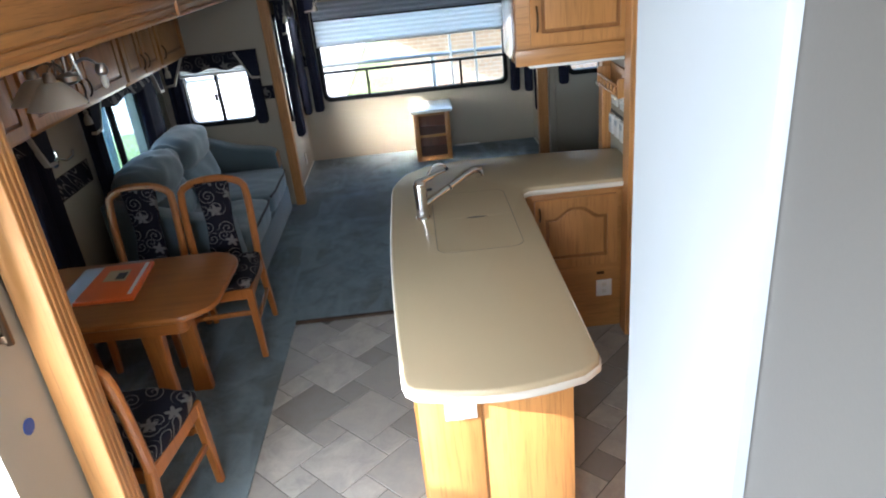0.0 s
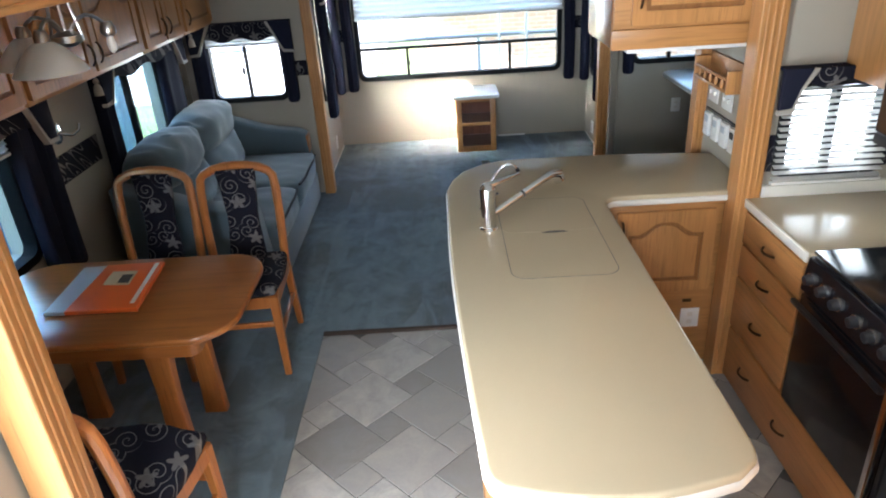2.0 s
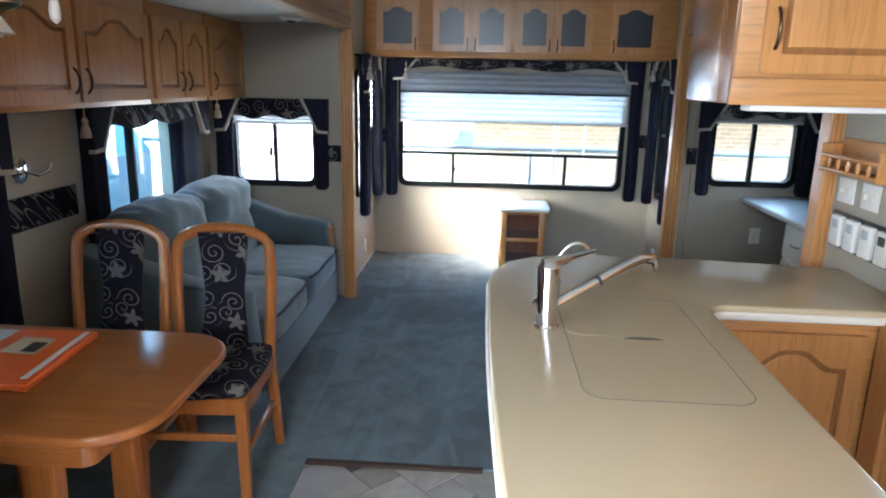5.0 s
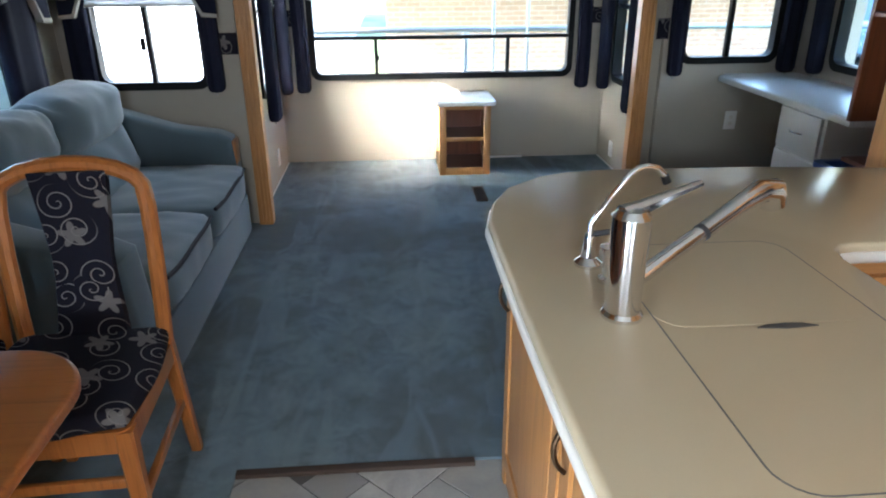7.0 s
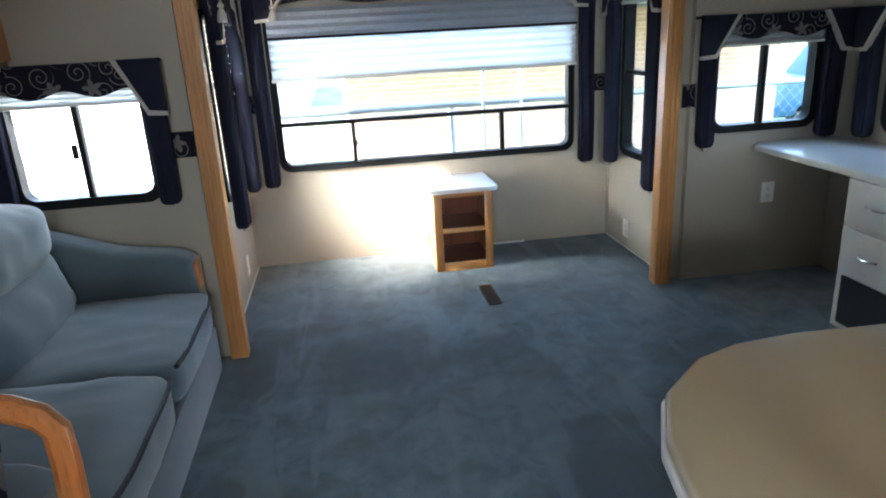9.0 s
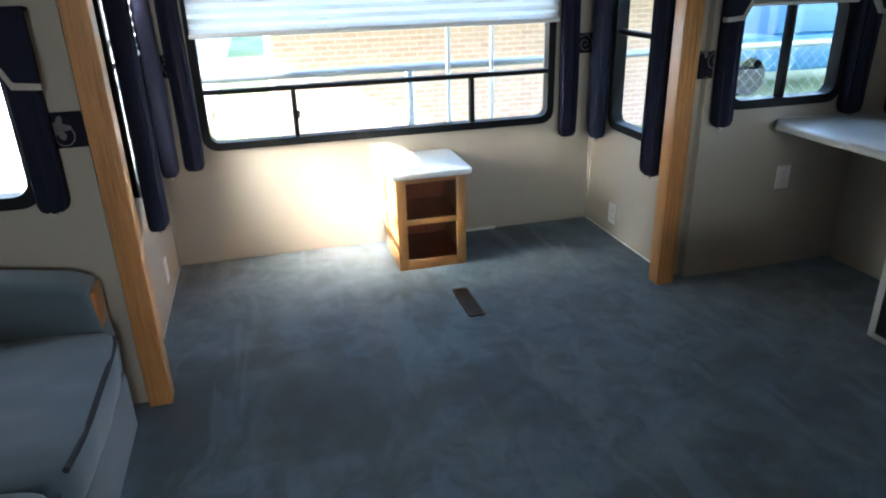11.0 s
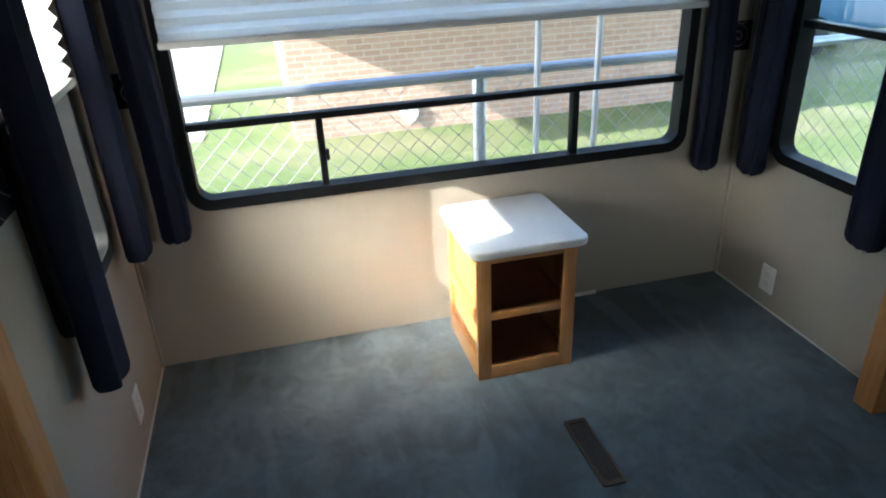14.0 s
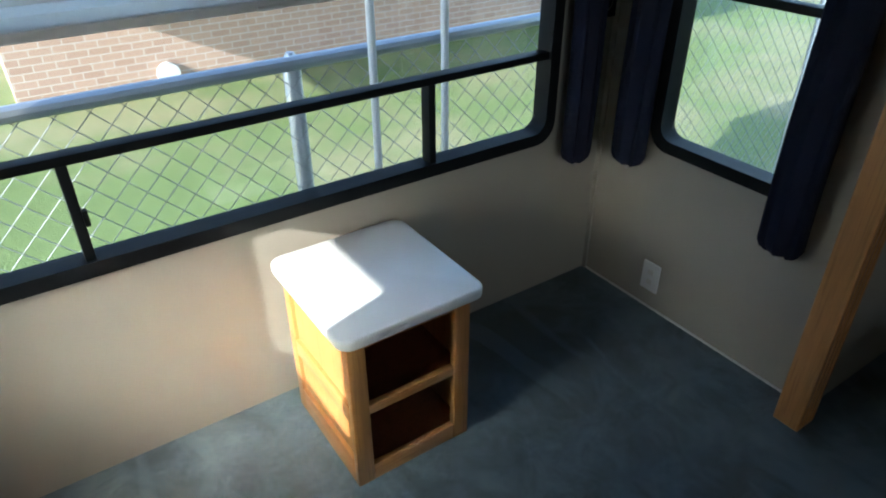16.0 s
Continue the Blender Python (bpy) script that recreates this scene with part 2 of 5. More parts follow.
edge_white = plain("cream_laminate_edge", (0.66, 0.63, 0.57), 0.35, amount=0.04)
white_top = plain("white_laminate", (0.70, 0.70, 0.68), 0.3, grain=500, amount=0.04, relief=0.02)
sofa_cloth = plain("grey_blue_microsuede", (0.10, 0.138, 0.16), 0.95, grain=260, spots=7, amount=0.13, relief=0.25)
sofa_cloth.node_tree.nodes["Principled BSDF"].inputs["Sheen Weight"].default_value = 0.4
piping = plain("black_piping", (0.02, 0.022, 0.03), 0.8)
curtain_mat = plain("navy_curtain_cloth", (0.016, 0.018, 0.034), 0.9, grain=400, spots=14, amount=0.3)
trim_cloth = plain("cream_fringe", (0.42, 0.39, 0.34), 0.95)
black_frame = plain("black_window_frame", (0.010, 0.011, 0.012), 0.5)
black_gloss = plain("black_appliance_enamel", (0.010, 0.010, 0.012), 0.12, relief=0.0)
black_matt = plain("black_plastic", (0.02, 0.02, 0.022), 0.45)
hollow = plain("dark_cabinet_inside", (0.05, 0.03, 0.02), 0.8)
chrome = plain("chrome", (0.75, 0.76, 0.78), 0.10, 1.0, relief=0.0, amount=0.03)
nickel = plain("brushed_nickel", (0.50, 0.47, 0.43), 0.28, 1.0)
bronze = plain("antique_bronze", (0.10, 0.065, 0.04), 0.35, 1.0)
white_plastic = plain("white_plastic", (0.74, 0.73, 0.70), 0.4, relief=0.02, amount=0.03)
frosted = plain("frosted_shade_glass", (0.75, 0.71, 0.64), 0.35, amount=0.05)
smoked = plain("smoked_door_glass", (0.03, 0.035, 0.045), 0.3, relief=0.0)
orange = plain("orange_mailer", (0.75, 0.13, 0.02), 0.4, amount=0.06)
silver = plain("grey_mailer", (0.42, 0.46, 0.50), 0.4)
label_paper = plain("buff_label", (0.55, 0.42, 0.25), 0.7)
ink = plain("dark_print", (0.05, 0.045, 0.04), 0.7)
blue_plastic = plain("blue_plastic", (0.015, 0.07, 0.30), 0.35)
border_mat = scroll
for cloth in (curtain_mat, scroll, carpet_mat, sofa_cloth, wall_paper, black_frame):
    cloth.node_tree.nodes["Principled BSDF"].inputs["Specular IOR Level"].default_value = 0.12
clear_glass = glass_material("window_glass", (0.93, 0.96, 0.96))
tinted_glass = glass_material("tinted_window_glass", (0.55, 0.74, 0.80))
day_shade = shade_material("white_pleated_shade", (0.90, 0.91, 0.92), 0.75)
night_shade = shade_material("grey_pleated_shade", (0.36, 0.39, 0.45), 0.3)
brick_mat, lawn = brick_material(), grass_material()
wire = plain("weathered_wire", (0.30, 0.32, 0.33), 0.6, 0.3)
galvanised = plain("galvanised_steel", (0.40, 0.43, 0.46), 0.4, 0.7)
white_metal = plain("white_post_paint", (0.62, 0.64, 0.66), 0.4)
trailer_blue = plain("blue_trailer_paint", (0.025, 0.11, 0.20), 0.4, spots=1.0, amount=0.08)
trailer_dark = plain("navy_stripe_paint", (0.02, 0.05, 0.09), 0.4)
roof_felt = plain("grey_roof_shingle", (0.10, 0.10, 0.105), 0.9)
concrete = plain("pale_concrete", (0.50, 0.49, 0.46), 0.85, grain=80, spots=1.5)
siding = plain("white_siding", (0.66, 0.66, 0.64), 0.6)


# ---- mesh helpers: all in world metres ----
def box(bm, x0, x1, y0, y1, z0, z1, bevel=0.0, seg=2):
    r = bmesh.ops.create_cube(bm, size=1)
    vs = r["verts"]
    for v in vs:
        v.co = Vector(((x0 + x1) / 2 + v.co.x * (x1 - x0), (y0 + y1) / 2 + v.co.y * (y1 - y0), (z0 + z1) / 2 + v.co.z * (z1 - z0)))
    if bevel:
        es = list({e for v in vs for e in v.link_edges})
        bmesh.ops.bevel(bm, geom=es, offset=bevel, segments=seg, affect="EDGES", profile=0.5)
    return bm


def boxm(*a, **k):
    return box(bmesh.new(), *a, **k)


def prism(bm, outline, axis, a, b, bevel=0.0):
    """A flat outline pushed from a to b along an axis. Outline pairs are the other two axes in x, y, z order."""
    def put(p, w):
        q = list(p)
        q.insert(axis, w)
        return bm.verts.new(q)
    lo, hi = [put(p, a) for p in outline], [put(p, b) for p in outline]
    n = len(outline)
    fs = [bm.faces.new(lo), bm.faces.new(hi)] + [bm.faces.new((lo[i], lo[(i + 1) % n], hi[(i + 1) % n], hi[i])) for i in range(n)]
    bmesh.ops.recalc_face_normals(bm, faces=fs)
    if bevel:
        es = list({e for f in fs[:2] for e in f.edges})
        bmesh.ops.bevel(bm, geom=es, offset=bevel, segments=3, affect="EDGES", profile=0.5)
    return bm


def rounded(u0, u1, v0, v1, r, n=6):
    out = []
    for cu, cv, a0 in ((u1 - r, v1 - r, 0), (u0 + r, v1 - r, 90), (u0 + r, v0 + r, 180), (u1 - r, v0 + r, 270)):
        for i in range(n + 1):
            a = radians(a0 + 90 * i / n)
            out.append((cu + r * math.cos(a), cv + r * math.sin(a)))
    return out


def ring(bm, outer, inner, axis, a, b):
    """A frame between two outlines with the same count of points."""
    def put(p, w):
        q = list(p)
        q.insert(axis, w)
        return bm.verts.new(q)
    o0, i0, o1, i1 = ([put(p, w) for p in ps] for ps, w in ((outer, a), (inner, a), (outer, b), (inner, b)))
    n, fs = len(outer), []
    for i in range(n):
        j = (i + 1) % n
        for q in ((o0[i], o0[j], i0[j], i0[i]), (o1[i], o1[j], i1[j], i1[i]), (o0[i], o0[j], o1[j], o1[i]), (i0[i], i0[j], i1[j], i1[i])):
            fs.append(bm.faces.new(q))
    bmesh.ops.recalc_face_normals(bm, faces=fs)
    return bm


def tube(bm, pts, r, n=10, caps=True, radii=None):
    pts = [Vector(p) for p in pts]
    rings = []
    for i, p in enumerate(pts):
        d = (pts[min(i + 1, len(pts) - 1)] - pts[max(i - 1, 0)]).normalized()
        if i == 0:
            up = Vector((0, 0, 1)) if abs(d.z) < 0.95 else Vector((0, 1, 0))
            s = d.cross(up).normalized()
        else:
            s = (s - d * s.dot(d)).normalized()
        t = s.cross(d)
        rr = radii[i] if radii else r
        rings.append([bm.verts.new(p + rr * (math.cos(2 * math.pi * k / n) * s + math.sin(2 * math.pi * k / n) * t)) for k in range(n)])
    fs = []
    for a, b in zip(rings, rings[1:]):
        for k in range(n):
            fs.append(bm.faces.new((a[k], a[(k + 1) % n], b[(k + 1) % n], b[k])))
    if caps:
        fs += [bm.faces.new(rings[0]), bm.faces.new(rings[-1])]
    bmesh.ops.recalc_face_normals(bm, faces=fs)
    return bm


def lathe(bm, x, y, prof, n=20):
    return tube_rings(bm, [[(x + r * math.cos(2 * math.pi * k / n), y + r * math.sin(2 * math.pi * k / n), z) for k in range(n)] for r, z in prof])


def tube_rings(bm, loops, caps=True):
    vs = [[bm.verts.new(p) for p in lp] for lp in loops]
    n, fs = len(vs[0]), []
    for a, b in zip(vs, vs[1:]):
        for k in range(n):
            fs.append(bm.faces.new((a[k], a[(k + 1) % n], b[(k + 1) % n], b[k])))
    if caps:
        fs += [bm.faces.new(vs[0]), bm.faces.new(vs[-1])]
    bmesh.ops.recalc_face_normals(bm, faces=fs)
    return bm


def thing(name, x, y, z, label, category, group="", kind=""):
    ob = new(name)
    ob.location = (x, y, z)
    ob.empty_display_size = 0.1
    return tagged(ob, label, category, group, kind)


def origin_of(ob):
    o = Vector((0, 0, 0))
    while ob:
        o = o + ob.location
        ob = ob.parent
    return o


def part(name, bm, material, parent, label="", smooth=True):
    for v in bm.verts:
        v.co -= origin_of(parent)
    return finish(name, bm, material, parent, label, smooth)


def finish(name, bm, material, parent=None, label="", smooth=True):
    me = bpy.data.meshes.new(name)
    bm.to_mesh(me)
    bm.free()
    me.materials.append(material)
    if smooth:
        me.polygons.foreach_set("use_smooth", [True] * len(me.polygons))
        me.set_sharp_from_angle(angle=radians(35))
    ob = new(name, me)
    ob.parent = parent
    return tagged(ob, label)


def whole(name, bm, material, label, category, kind="", group="", smooth=True):
    """A thing of one mesh, with its origin at the middle of its base."""
    cs = [v.co.copy() for v in bm.verts]
    o = Vector([(min(c[i] for c in cs) + max(c[i] for c in cs)) / 2 for i in (0, 1)] + [min(c.z for c in cs)])
    for v in bm.verts:
        v.co -= o
    ob = finish(name, bm, material, None, "", smooth)
    ob.location = o
    return tagged(ob, label, category, group, kind)


def structure(name, bm, material, label):
    return tagged(finish(name, bm, material, None, "", False), label, name.split("_")[0], "", "structure")


def wall(name, axis, a, b, u0, u1, z0, z1, holes, material, label):
    """A wall of thickness a..b across an axis (0: x, 1: y) with holes (u0, u1, z0, z1) through it."""
    us = sorted({u0, u1, *(h[i] for h in holes for i in (0, 1))})
    zs = sorted({z0, z1, *(h[i] for h in holes for i in (2, 3))})
    solid = {(i, k): not any(h[0] <= (us[i] + us[i + 1]) / 2 <= h[1] and h[2] <= (zs[k] + zs[k + 1]) / 2 <= h[3] for h in holes)
             for i in range(len(us) - 1) for k in range(len(zs) - 1)}
    bm, seen = bmesh.new(), {}

    def vert(w, u, z):
        if (w, u, z) not in seen:
            seen[w, u, z] = bm.verts.new((w, u, z) if axis == 0 else (u, w, z))
        return seen[w, u, z]
    for (i, k), s in solid.items():
        if not s:
            continue
        p, q, m, n = us[i], us[i + 1], zs[k], zs[k + 1]
        for w in (a, b):
            bm.faces.new([vert(w, *c) for c in ((p, m), (q, m), (q, n), (p, n))])
        for nb, c, d in (((i - 1, k), (p, m), (p, n)), ((i + 1, k), (q, m), (q, n)), ((i, k - 1), (p, m), (q, m)), ((i, k + 1), (p, n), (q, n))):
            if not solid.get(nb, False):
                bm.faces.new((vert(a, *c), vert(b, *c), vert(b, *d), vert(a, *d)))
    bmesh.ops.recalc_face_normals(bm, faces=bm.faces[:])
    return structure(name, bm, material, label)


# ---- the shell ----
CEIL, SL_CEIL = 2.20, 1.87
wall("wall_rear", 1, 7.9, 7.95, -1.32, 1.32, -0.1, 2.3, [(-0.95, 0.92, 0.65, 1.56)], wall_paper, "cream wallboard rear wall with a wide window")
wall("wall_left_rear", 0, -1.25, -1.2, 6.6, 7.9, -0.1, 2.3, [(7.10, 7.603, 0.66, 1.56)], wall_paper, "cream wallboard side wall with a tall window")
wall("wall_right_rear", 0, 1.2, 1.25, 6.97, 7.9, -0.1, 2.3, [(7.12, 7.64, 0.65, 1.56)], wall_paper, "cream wallboard side wall with a tall window")
wall("wall_slide_left_end", 1, 6.6, 6.65, -2.24, -1.25, -0.1, 2.0, [(-1.93, -1.38, 0.82, 1.30)], wall_paper, "cream wallboard end wall of the slide-out")
wall("wall_slide_left", 0, -2.24, -2.12, 2.5, 6.6, -0.1, 2.0, [(3.05, 4.24, 0.68, 1.30), (5.22, 6.12, 0.70, 1.30)], wall_paper, "cream wallboard slide-out wall with two windows")
wall("wall_slide_left_front", 1, 2.5, 2.58, -2.12, -1.2, -0.1, 2.0, [], wall_paper, "cream wallboard front end of the slide-out")
# Assumed doorway out of view, cut low to shape sun on the island.
wall("wall_left_front", 0, -1.32, -1.2, -1.2, 2.5, -0.1, 2.3, [(1.70, 2.30, 0.02, 1.45)], wall_paper, "cream wallboard wall with an assumed entry opening cut to let in light")
wall("wall_front", 1, -1.32, -1.2, -1.32, 1.8, -0.1, 2.6, [], wall_paper, "plain cream wall closing the front")
wall("wall_hall", 0, 0.215, 0.30, -1.2, 1.22, 0.4, 2.3, [], taupe, "taupe hallway wall beside the steps")
wall("wall_bath", 1, 1.40, 1.47, 0.30, 1.78, -0.1, 2.3, [], wall_paper, "cream wallboard partition behind the refrigerator")
wall("wall_galley", 0, 1.66, 1.78, 1.47, 4.05, -0.1, 2.3, [], wall_paper, "cream wallboard galley wall")
wall("wall_galley_end", 1, 3.97, 4.05, 1.08, 1.66, -0.1, 2.3, [(1.15, 1.52, 0.97, 1.33)], wall_paper, "cream wallboard galley end wall with a small window")
wall("wall_switches", 0, 1.10, 1.20, 4.05, 4.66, -0.1, 2.3, [], wall_paper, "pale wallboard partition with switches")
wall("wall_desk_front", 1, 4.66, 4.74, 1.12, 2.24, -0.1, 2.3, [], wall_paper, "plain wallboard end of the desk slide-out")
wall("wall_desk", 0, 2.12, 2.24, 4.74, 6.97, -0.1, 2.0, [(5.9, 6.58, 0.86, 1.30)], wall_paper, "cream wallboard wall beside the desk with a window")
wall("wall_desk_end", 1, 6.93, 6.98, 1.25, 2.24, -0.1, 2.0, [(1.37, 1.94, 0.86, 1.30)], wall_paper, "cream wallboard end wall over the desk with a window")

structure("ceiling", boxm(-1.32, 1.8, -1.32, 8.02, CEIL, CEIL + 0.1), ceiling_paint, "white ceiling panels")
structure("ceiling_slide_left", boxm(-2.24, -1.2, 2.5, 6.68, SL_CEIL, SL_CEIL + 0.1), ceiling_paint, "white slide-out ceiling")
structure("ceiling_slide_right", boxm(1.2, 2.24, 4.66, 7.01, SL_CEIL + 0.05, SL_CEIL + 0.15), ceiling_paint, "white slide-out ceiling")

floor = structure("floor", boxm(-1.32, 1.78, 1.2, 4.6, -0.10, -0.004), grout, "vinyl tile floor in a diagonal mixed-size pattern")
structure("floor_base", boxm(-2.24, 2.24, 4.6, 7.945, -0.12, -0.02), hollow, "floor deck under the carpet")
OUT = [(-2.12, 2.58), (-0.90, 2.58), (-0.90, 4.47), (1.10, 4.47), (1.10, 4.66), (1.12, 4.74), (2.12, 4.74), (2.12, 6.93), (1.2, 6.97), (1.2, 7.9), (-1.2, 7.9), (-1.2, 6.6), (-2.12, 6.6)]
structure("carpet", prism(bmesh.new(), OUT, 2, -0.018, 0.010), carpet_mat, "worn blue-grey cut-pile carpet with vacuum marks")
structure("carpet_edge", boxm(-0.90, -0.18, 4.445, 4.475, -0.003, 0.014, 0.004), hollow, "brown strip where carpet meets tile")

# upper deck and steps down
structure("floor_deck", boxm(-1.2, 0.215, -1.2, 1.30, 0.44, 0.54), carpet_mat, "carpeted upper deck")
steps = thing("steps", -0.5, 1.55, 0, "three carpeted steps down to the tile floor", "steps", kind="structure")
part("step", boxm(-1.2, 0.9, 1.30, 1.56, -0.003, 0.36, 0.01), carpet_mat, steps)
part("step", boxm(-1.2, 0.9, 1.56, 1.84, -0.003, 0.18, 0.01), carpet_mat, steps)
part("riser", boxm(-1.2, 0.9, 1.24, 1.30, -0.003, 0.436), wood_x, steps)
jamb = thing("door_1", 0.24, 1.35, 0.54, "white sliding hallway door standing open", "door", kind="structure")
part("door_panel", boxm(0.205, 0.245, 1.22, 1.47, 0.54, 2.19, 0.006), white_paint, jamb)
part("door_pull", boxm(0.195, 0.206, 1.25, 1.28, 1.2, 1.32, 0.003), nickel, jamb)
tagged(whole("grab_rail", tube(bmesh.new(), [(0.17, 0.2, 1.42), (0.17, 1.15, 1.42)], 0.012), white_plastic, "pale hand rail on the hallway wall", "rail"), kind="structure")


def fluted_post(name, x0, x1, y0, y1, z0, z1, face, label):
    """An oak trim post with flutes on one face: 'x-', 'x+' or 'y-'."""
    t = thing(name, (x0 + x1) / 2, (y0 + y1) / 2, z0, label, "trim post", kind="structure")
    part("post", boxm(x0, x1, y0, y1, z0, z1, 0.005), wood_z, t, smooth=False)
    for i in range(3):
        f = (i + 1) / 4
        if face[0] == "x":
            xx = x0 if face == "x-" else x1
            yy = y0 + f * (y1 - y0)
            part("bead", boxm(xx - 0.004, xx + 0.004, yy - 0.006, yy + 0.006, z0 + 0.02, z1 - 0.02, 0.002, seg=1), wood_z, t)
        else:
            xx = x0 + f * (x1 - x0)
            part("bead", boxm(xx - 0.006, xx + 0.006, y0 - 0.004, y0 + 0.004, z0 + 0.02, z1 - 0.02, 0.002, seg=1), wood_z, t)
    return t


fluted_post("trim_post_1", -1.19, -1.11, 6.56, 6.64, 0.01, 2.2, "y-", "tall fluted oak post at the slide-out opening")
fluted_post("trim_post_2", 1.08, 1.17, 6.89, 6.97, 0.01, 2.2, "y-", "tall fluted oak post beside the desk opening")
fluted_post("trim_post_3", -1.19, -1.09, 2.56, 2.66, -0.003, 2.2, "x+", "fluted oak post at the front of the slide-out")
fluted_post("trim_post_4", 0.985, 1.085, 3.94, 4.04, -0.003, 2.2, "y-", "fluted oak post at the end of the galley")
fluted_post("trim_post_5", 1.05, 1.12, 4.655, 4.735, 0.01, 2.2, "y-", "plain oak post beside the switches")

fas = thing("slide_header", -1.15, 4.6, 1.84, "oak header beam over the slide-out opening", "beam", kind="structure")
part("beam", boxm(-1.19, -1.12, 2.66, 6.56, 1.845, 2.2, 0.004), wood_y, fas)
part("bead", boxm(-1.115, -1.108, 2.66, 6.56, 1.875, 1.89, 0.003), wood_y, fas)
part("bead", boxm(-1.12, -1.100, 2.66, 6.56, 1.90, 1.94, 0.006), wood_y, fas)
part("rail", boxm(-1.22, -1.105, 2.66, 6.56, 1.835, 1.855, 0.005), wood_y, fas)
part("clip", boxm(-1.11, -1.095, 4.32, 4.35, 1.84, 1.98, 0.003), wood_z, fas)
fas = thing("slide_header", 1.14, 5.8, 1.84, "oak header beam over the desk slide-out", "beam", kind="structure")
part("beam", boxm(1.09, 1.17, 4.735, 6.89, 1.85, 2.2, 0.004), wood_y, fas)
part("bead", boxm(1.085, 1.095, 4.735, 6.89, 1.88, 1.92, 0.004), wood_y, fas)

for nm, bx in (("baseboard_1", (-1.2, -1.194, 6.64, 7.9)), ("baseboard_2", (1.194, 1.2, 6.97, 7.9))):
    structure(nm, boxm(*bx, 0.01, 0.016), white_plastic, "thin pale edging along the wall")
structure("baseboard_3", boxm(0.34, 0.6, 7.885, 7.9, 0.01, 0.022), white_plastic, "thin white cable cover along the wall")
for nm, bx in (("trim_1", (-1.2, -1.192, 7.882, 7.9)), ("trim_2", (1.192, 1.2, 7.882, 7.9))):
    structure(nm, boxm(*bx, 0.01, 1.7), wall_paper, "cream corner moulding")


# ---- windows ----
def window(name, axis, face, u0, u1, z0, z1, inward, bars, glass, label):
    """A black rounded window frame in a hole; face: the wall's inner face; inward: +1 or -1 along the axis."""
    mid = (u0 + u1) / 2
    t = thing(name, face if axis == 0 else mid, mid if axis == 0 else face, z0, label, "window", kind="structure")
    a, b = face + inward * 0.022, face - inward * 0.047
    part("window_frame", ring(bmesh.new(), rounded(u0 - 0.028, u1 + 0.028, z0 - 0.028, z1 + 0.028, 0.075), rounded(u0 + 0.012, u1 - 0.012, z0 + 0.012, z1 - 0.012, 0.05), axis, a, b), black_frame, t)
    a, b = face + inward * 0.012, face - inward * 0.032
    for kind, p, q, r in bars:
        c = (p - 0.012, p + 0.012, q, r) if kind == "v" else (q, r, p - 0.012, p + 0.012)
        lo, hi = min(a, b), max(a, b)
        bm = boxm(lo, hi, c[0], c[1], c[2], c[3], 0.003) if axis == 0 else boxm(c[0], c[1], lo, hi, c[2], c[3], 0.003)
        part("window_bar", bm, black_frame, t)
    g = face - inward * 0.036
    bm = boxm(g - 0.002, g + 0.002, u0 - 0.01, u1 + 0.01, z0 - 0.01, z1 + 0.01) if axis == 0 else boxm(u0 - 0.01, u1 + 0.01, g - 0.002, g + 0.002, z0 - 0.01, z1 + 0.01)
    p = part("pane", bm, glass, t, smooth=False)
    p.visible_shadow = False
    return t


w1 = window("window_1", 1, 7.9, -0.95, 0.92, 0.65, 1.56, -1, [("h", 0.915, -0.94, 0.91), ("v", -0.50, 0.66, 0.905), ("v", 0.465, 0.66, 0.905)], clear_glass, "wide black-framed rear window with three lower panes")
part("latch", boxm(-0.49, -0.478, 7.865, 7.885, 0.76, 0.80, 0.003), black_frame, w1)
window("window_2", 0, -1.2, 7.10, 7.603, 0.66, 1.56, 1, [("h", 1.225, 7.11, 7.593)], clear_glass, "tall black-framed side window with an assumed half-down shade")
window("window_3", 0, 1.2, 7.12, 7.64, 0.65, 1.56, -1, [("h", 1.13, 7.13, 7.63)], clear_glass, "tall black-framed side window with a cross bar")
w4 = window("window_4", 1, 6.6, -1.93, -1.38, 0.82, 1.30, -1, [("v", -1.655, 0.83, 1.29)], clear_glass, "black-framed sliding window behind the sofa arm")
part("latch", boxm(-1.69, -1.668, 6.57, 6.588, 1.0, 1.06, 0.003), black_frame, w4)
window("window_5", 0, -2.12, 3.05, 4.24, 0.68, 1.30, 1, [("v", 3.65, 0.69, 1.29)], tinted_glass, "tinted black-framed window beside the dining table")
window("window_6", 0, -2.12, 5.22, 6.12, 0.70, 1.30, 1, [("v", 5.58, 0.71, 1.29)], tinted_glass, "tinted black-framed window behind the sofa")
window("window_7", 1, 6.93, 1.37, 1.94, 0.86, 1.30, -1, [("v", 1.65, 0.87, 1.29)], clear_glass, "black-framed sliding window over the desk")
window("window_8", 0, 2.12, 5.9, 6.58, 0.86, 1.30, -1, [("v", 6.24, 0.87, 1.29)], clear_glass, "black-framed window beside the desk")
window("window_9", 1, 3.97, 1.15, 1.52, 0.97, 1.33, -1, [("v", 1.335, 0.98, 1.32)], clear_glass, "small black-framed galley window")


# ---- shades, curtains, valances ----
def pleated(bm, axis, w, u0, u1, z0, z1, pitch=0.022, deep=0.009):
    n = max(2, round((z1 - z0) / pitch))
    line = [(w + (deep if i % 2 else -deep), z0 + (z1 - z0) * i / n) for i in range(n + 1)]
    back = [(a + 0.003, z) for a, z in reversed(line)]
    if axis == 1:
        return prism(bm, line + back, 0, u0, u1)
    return prism(bm, line + back, 1, u0, u1)


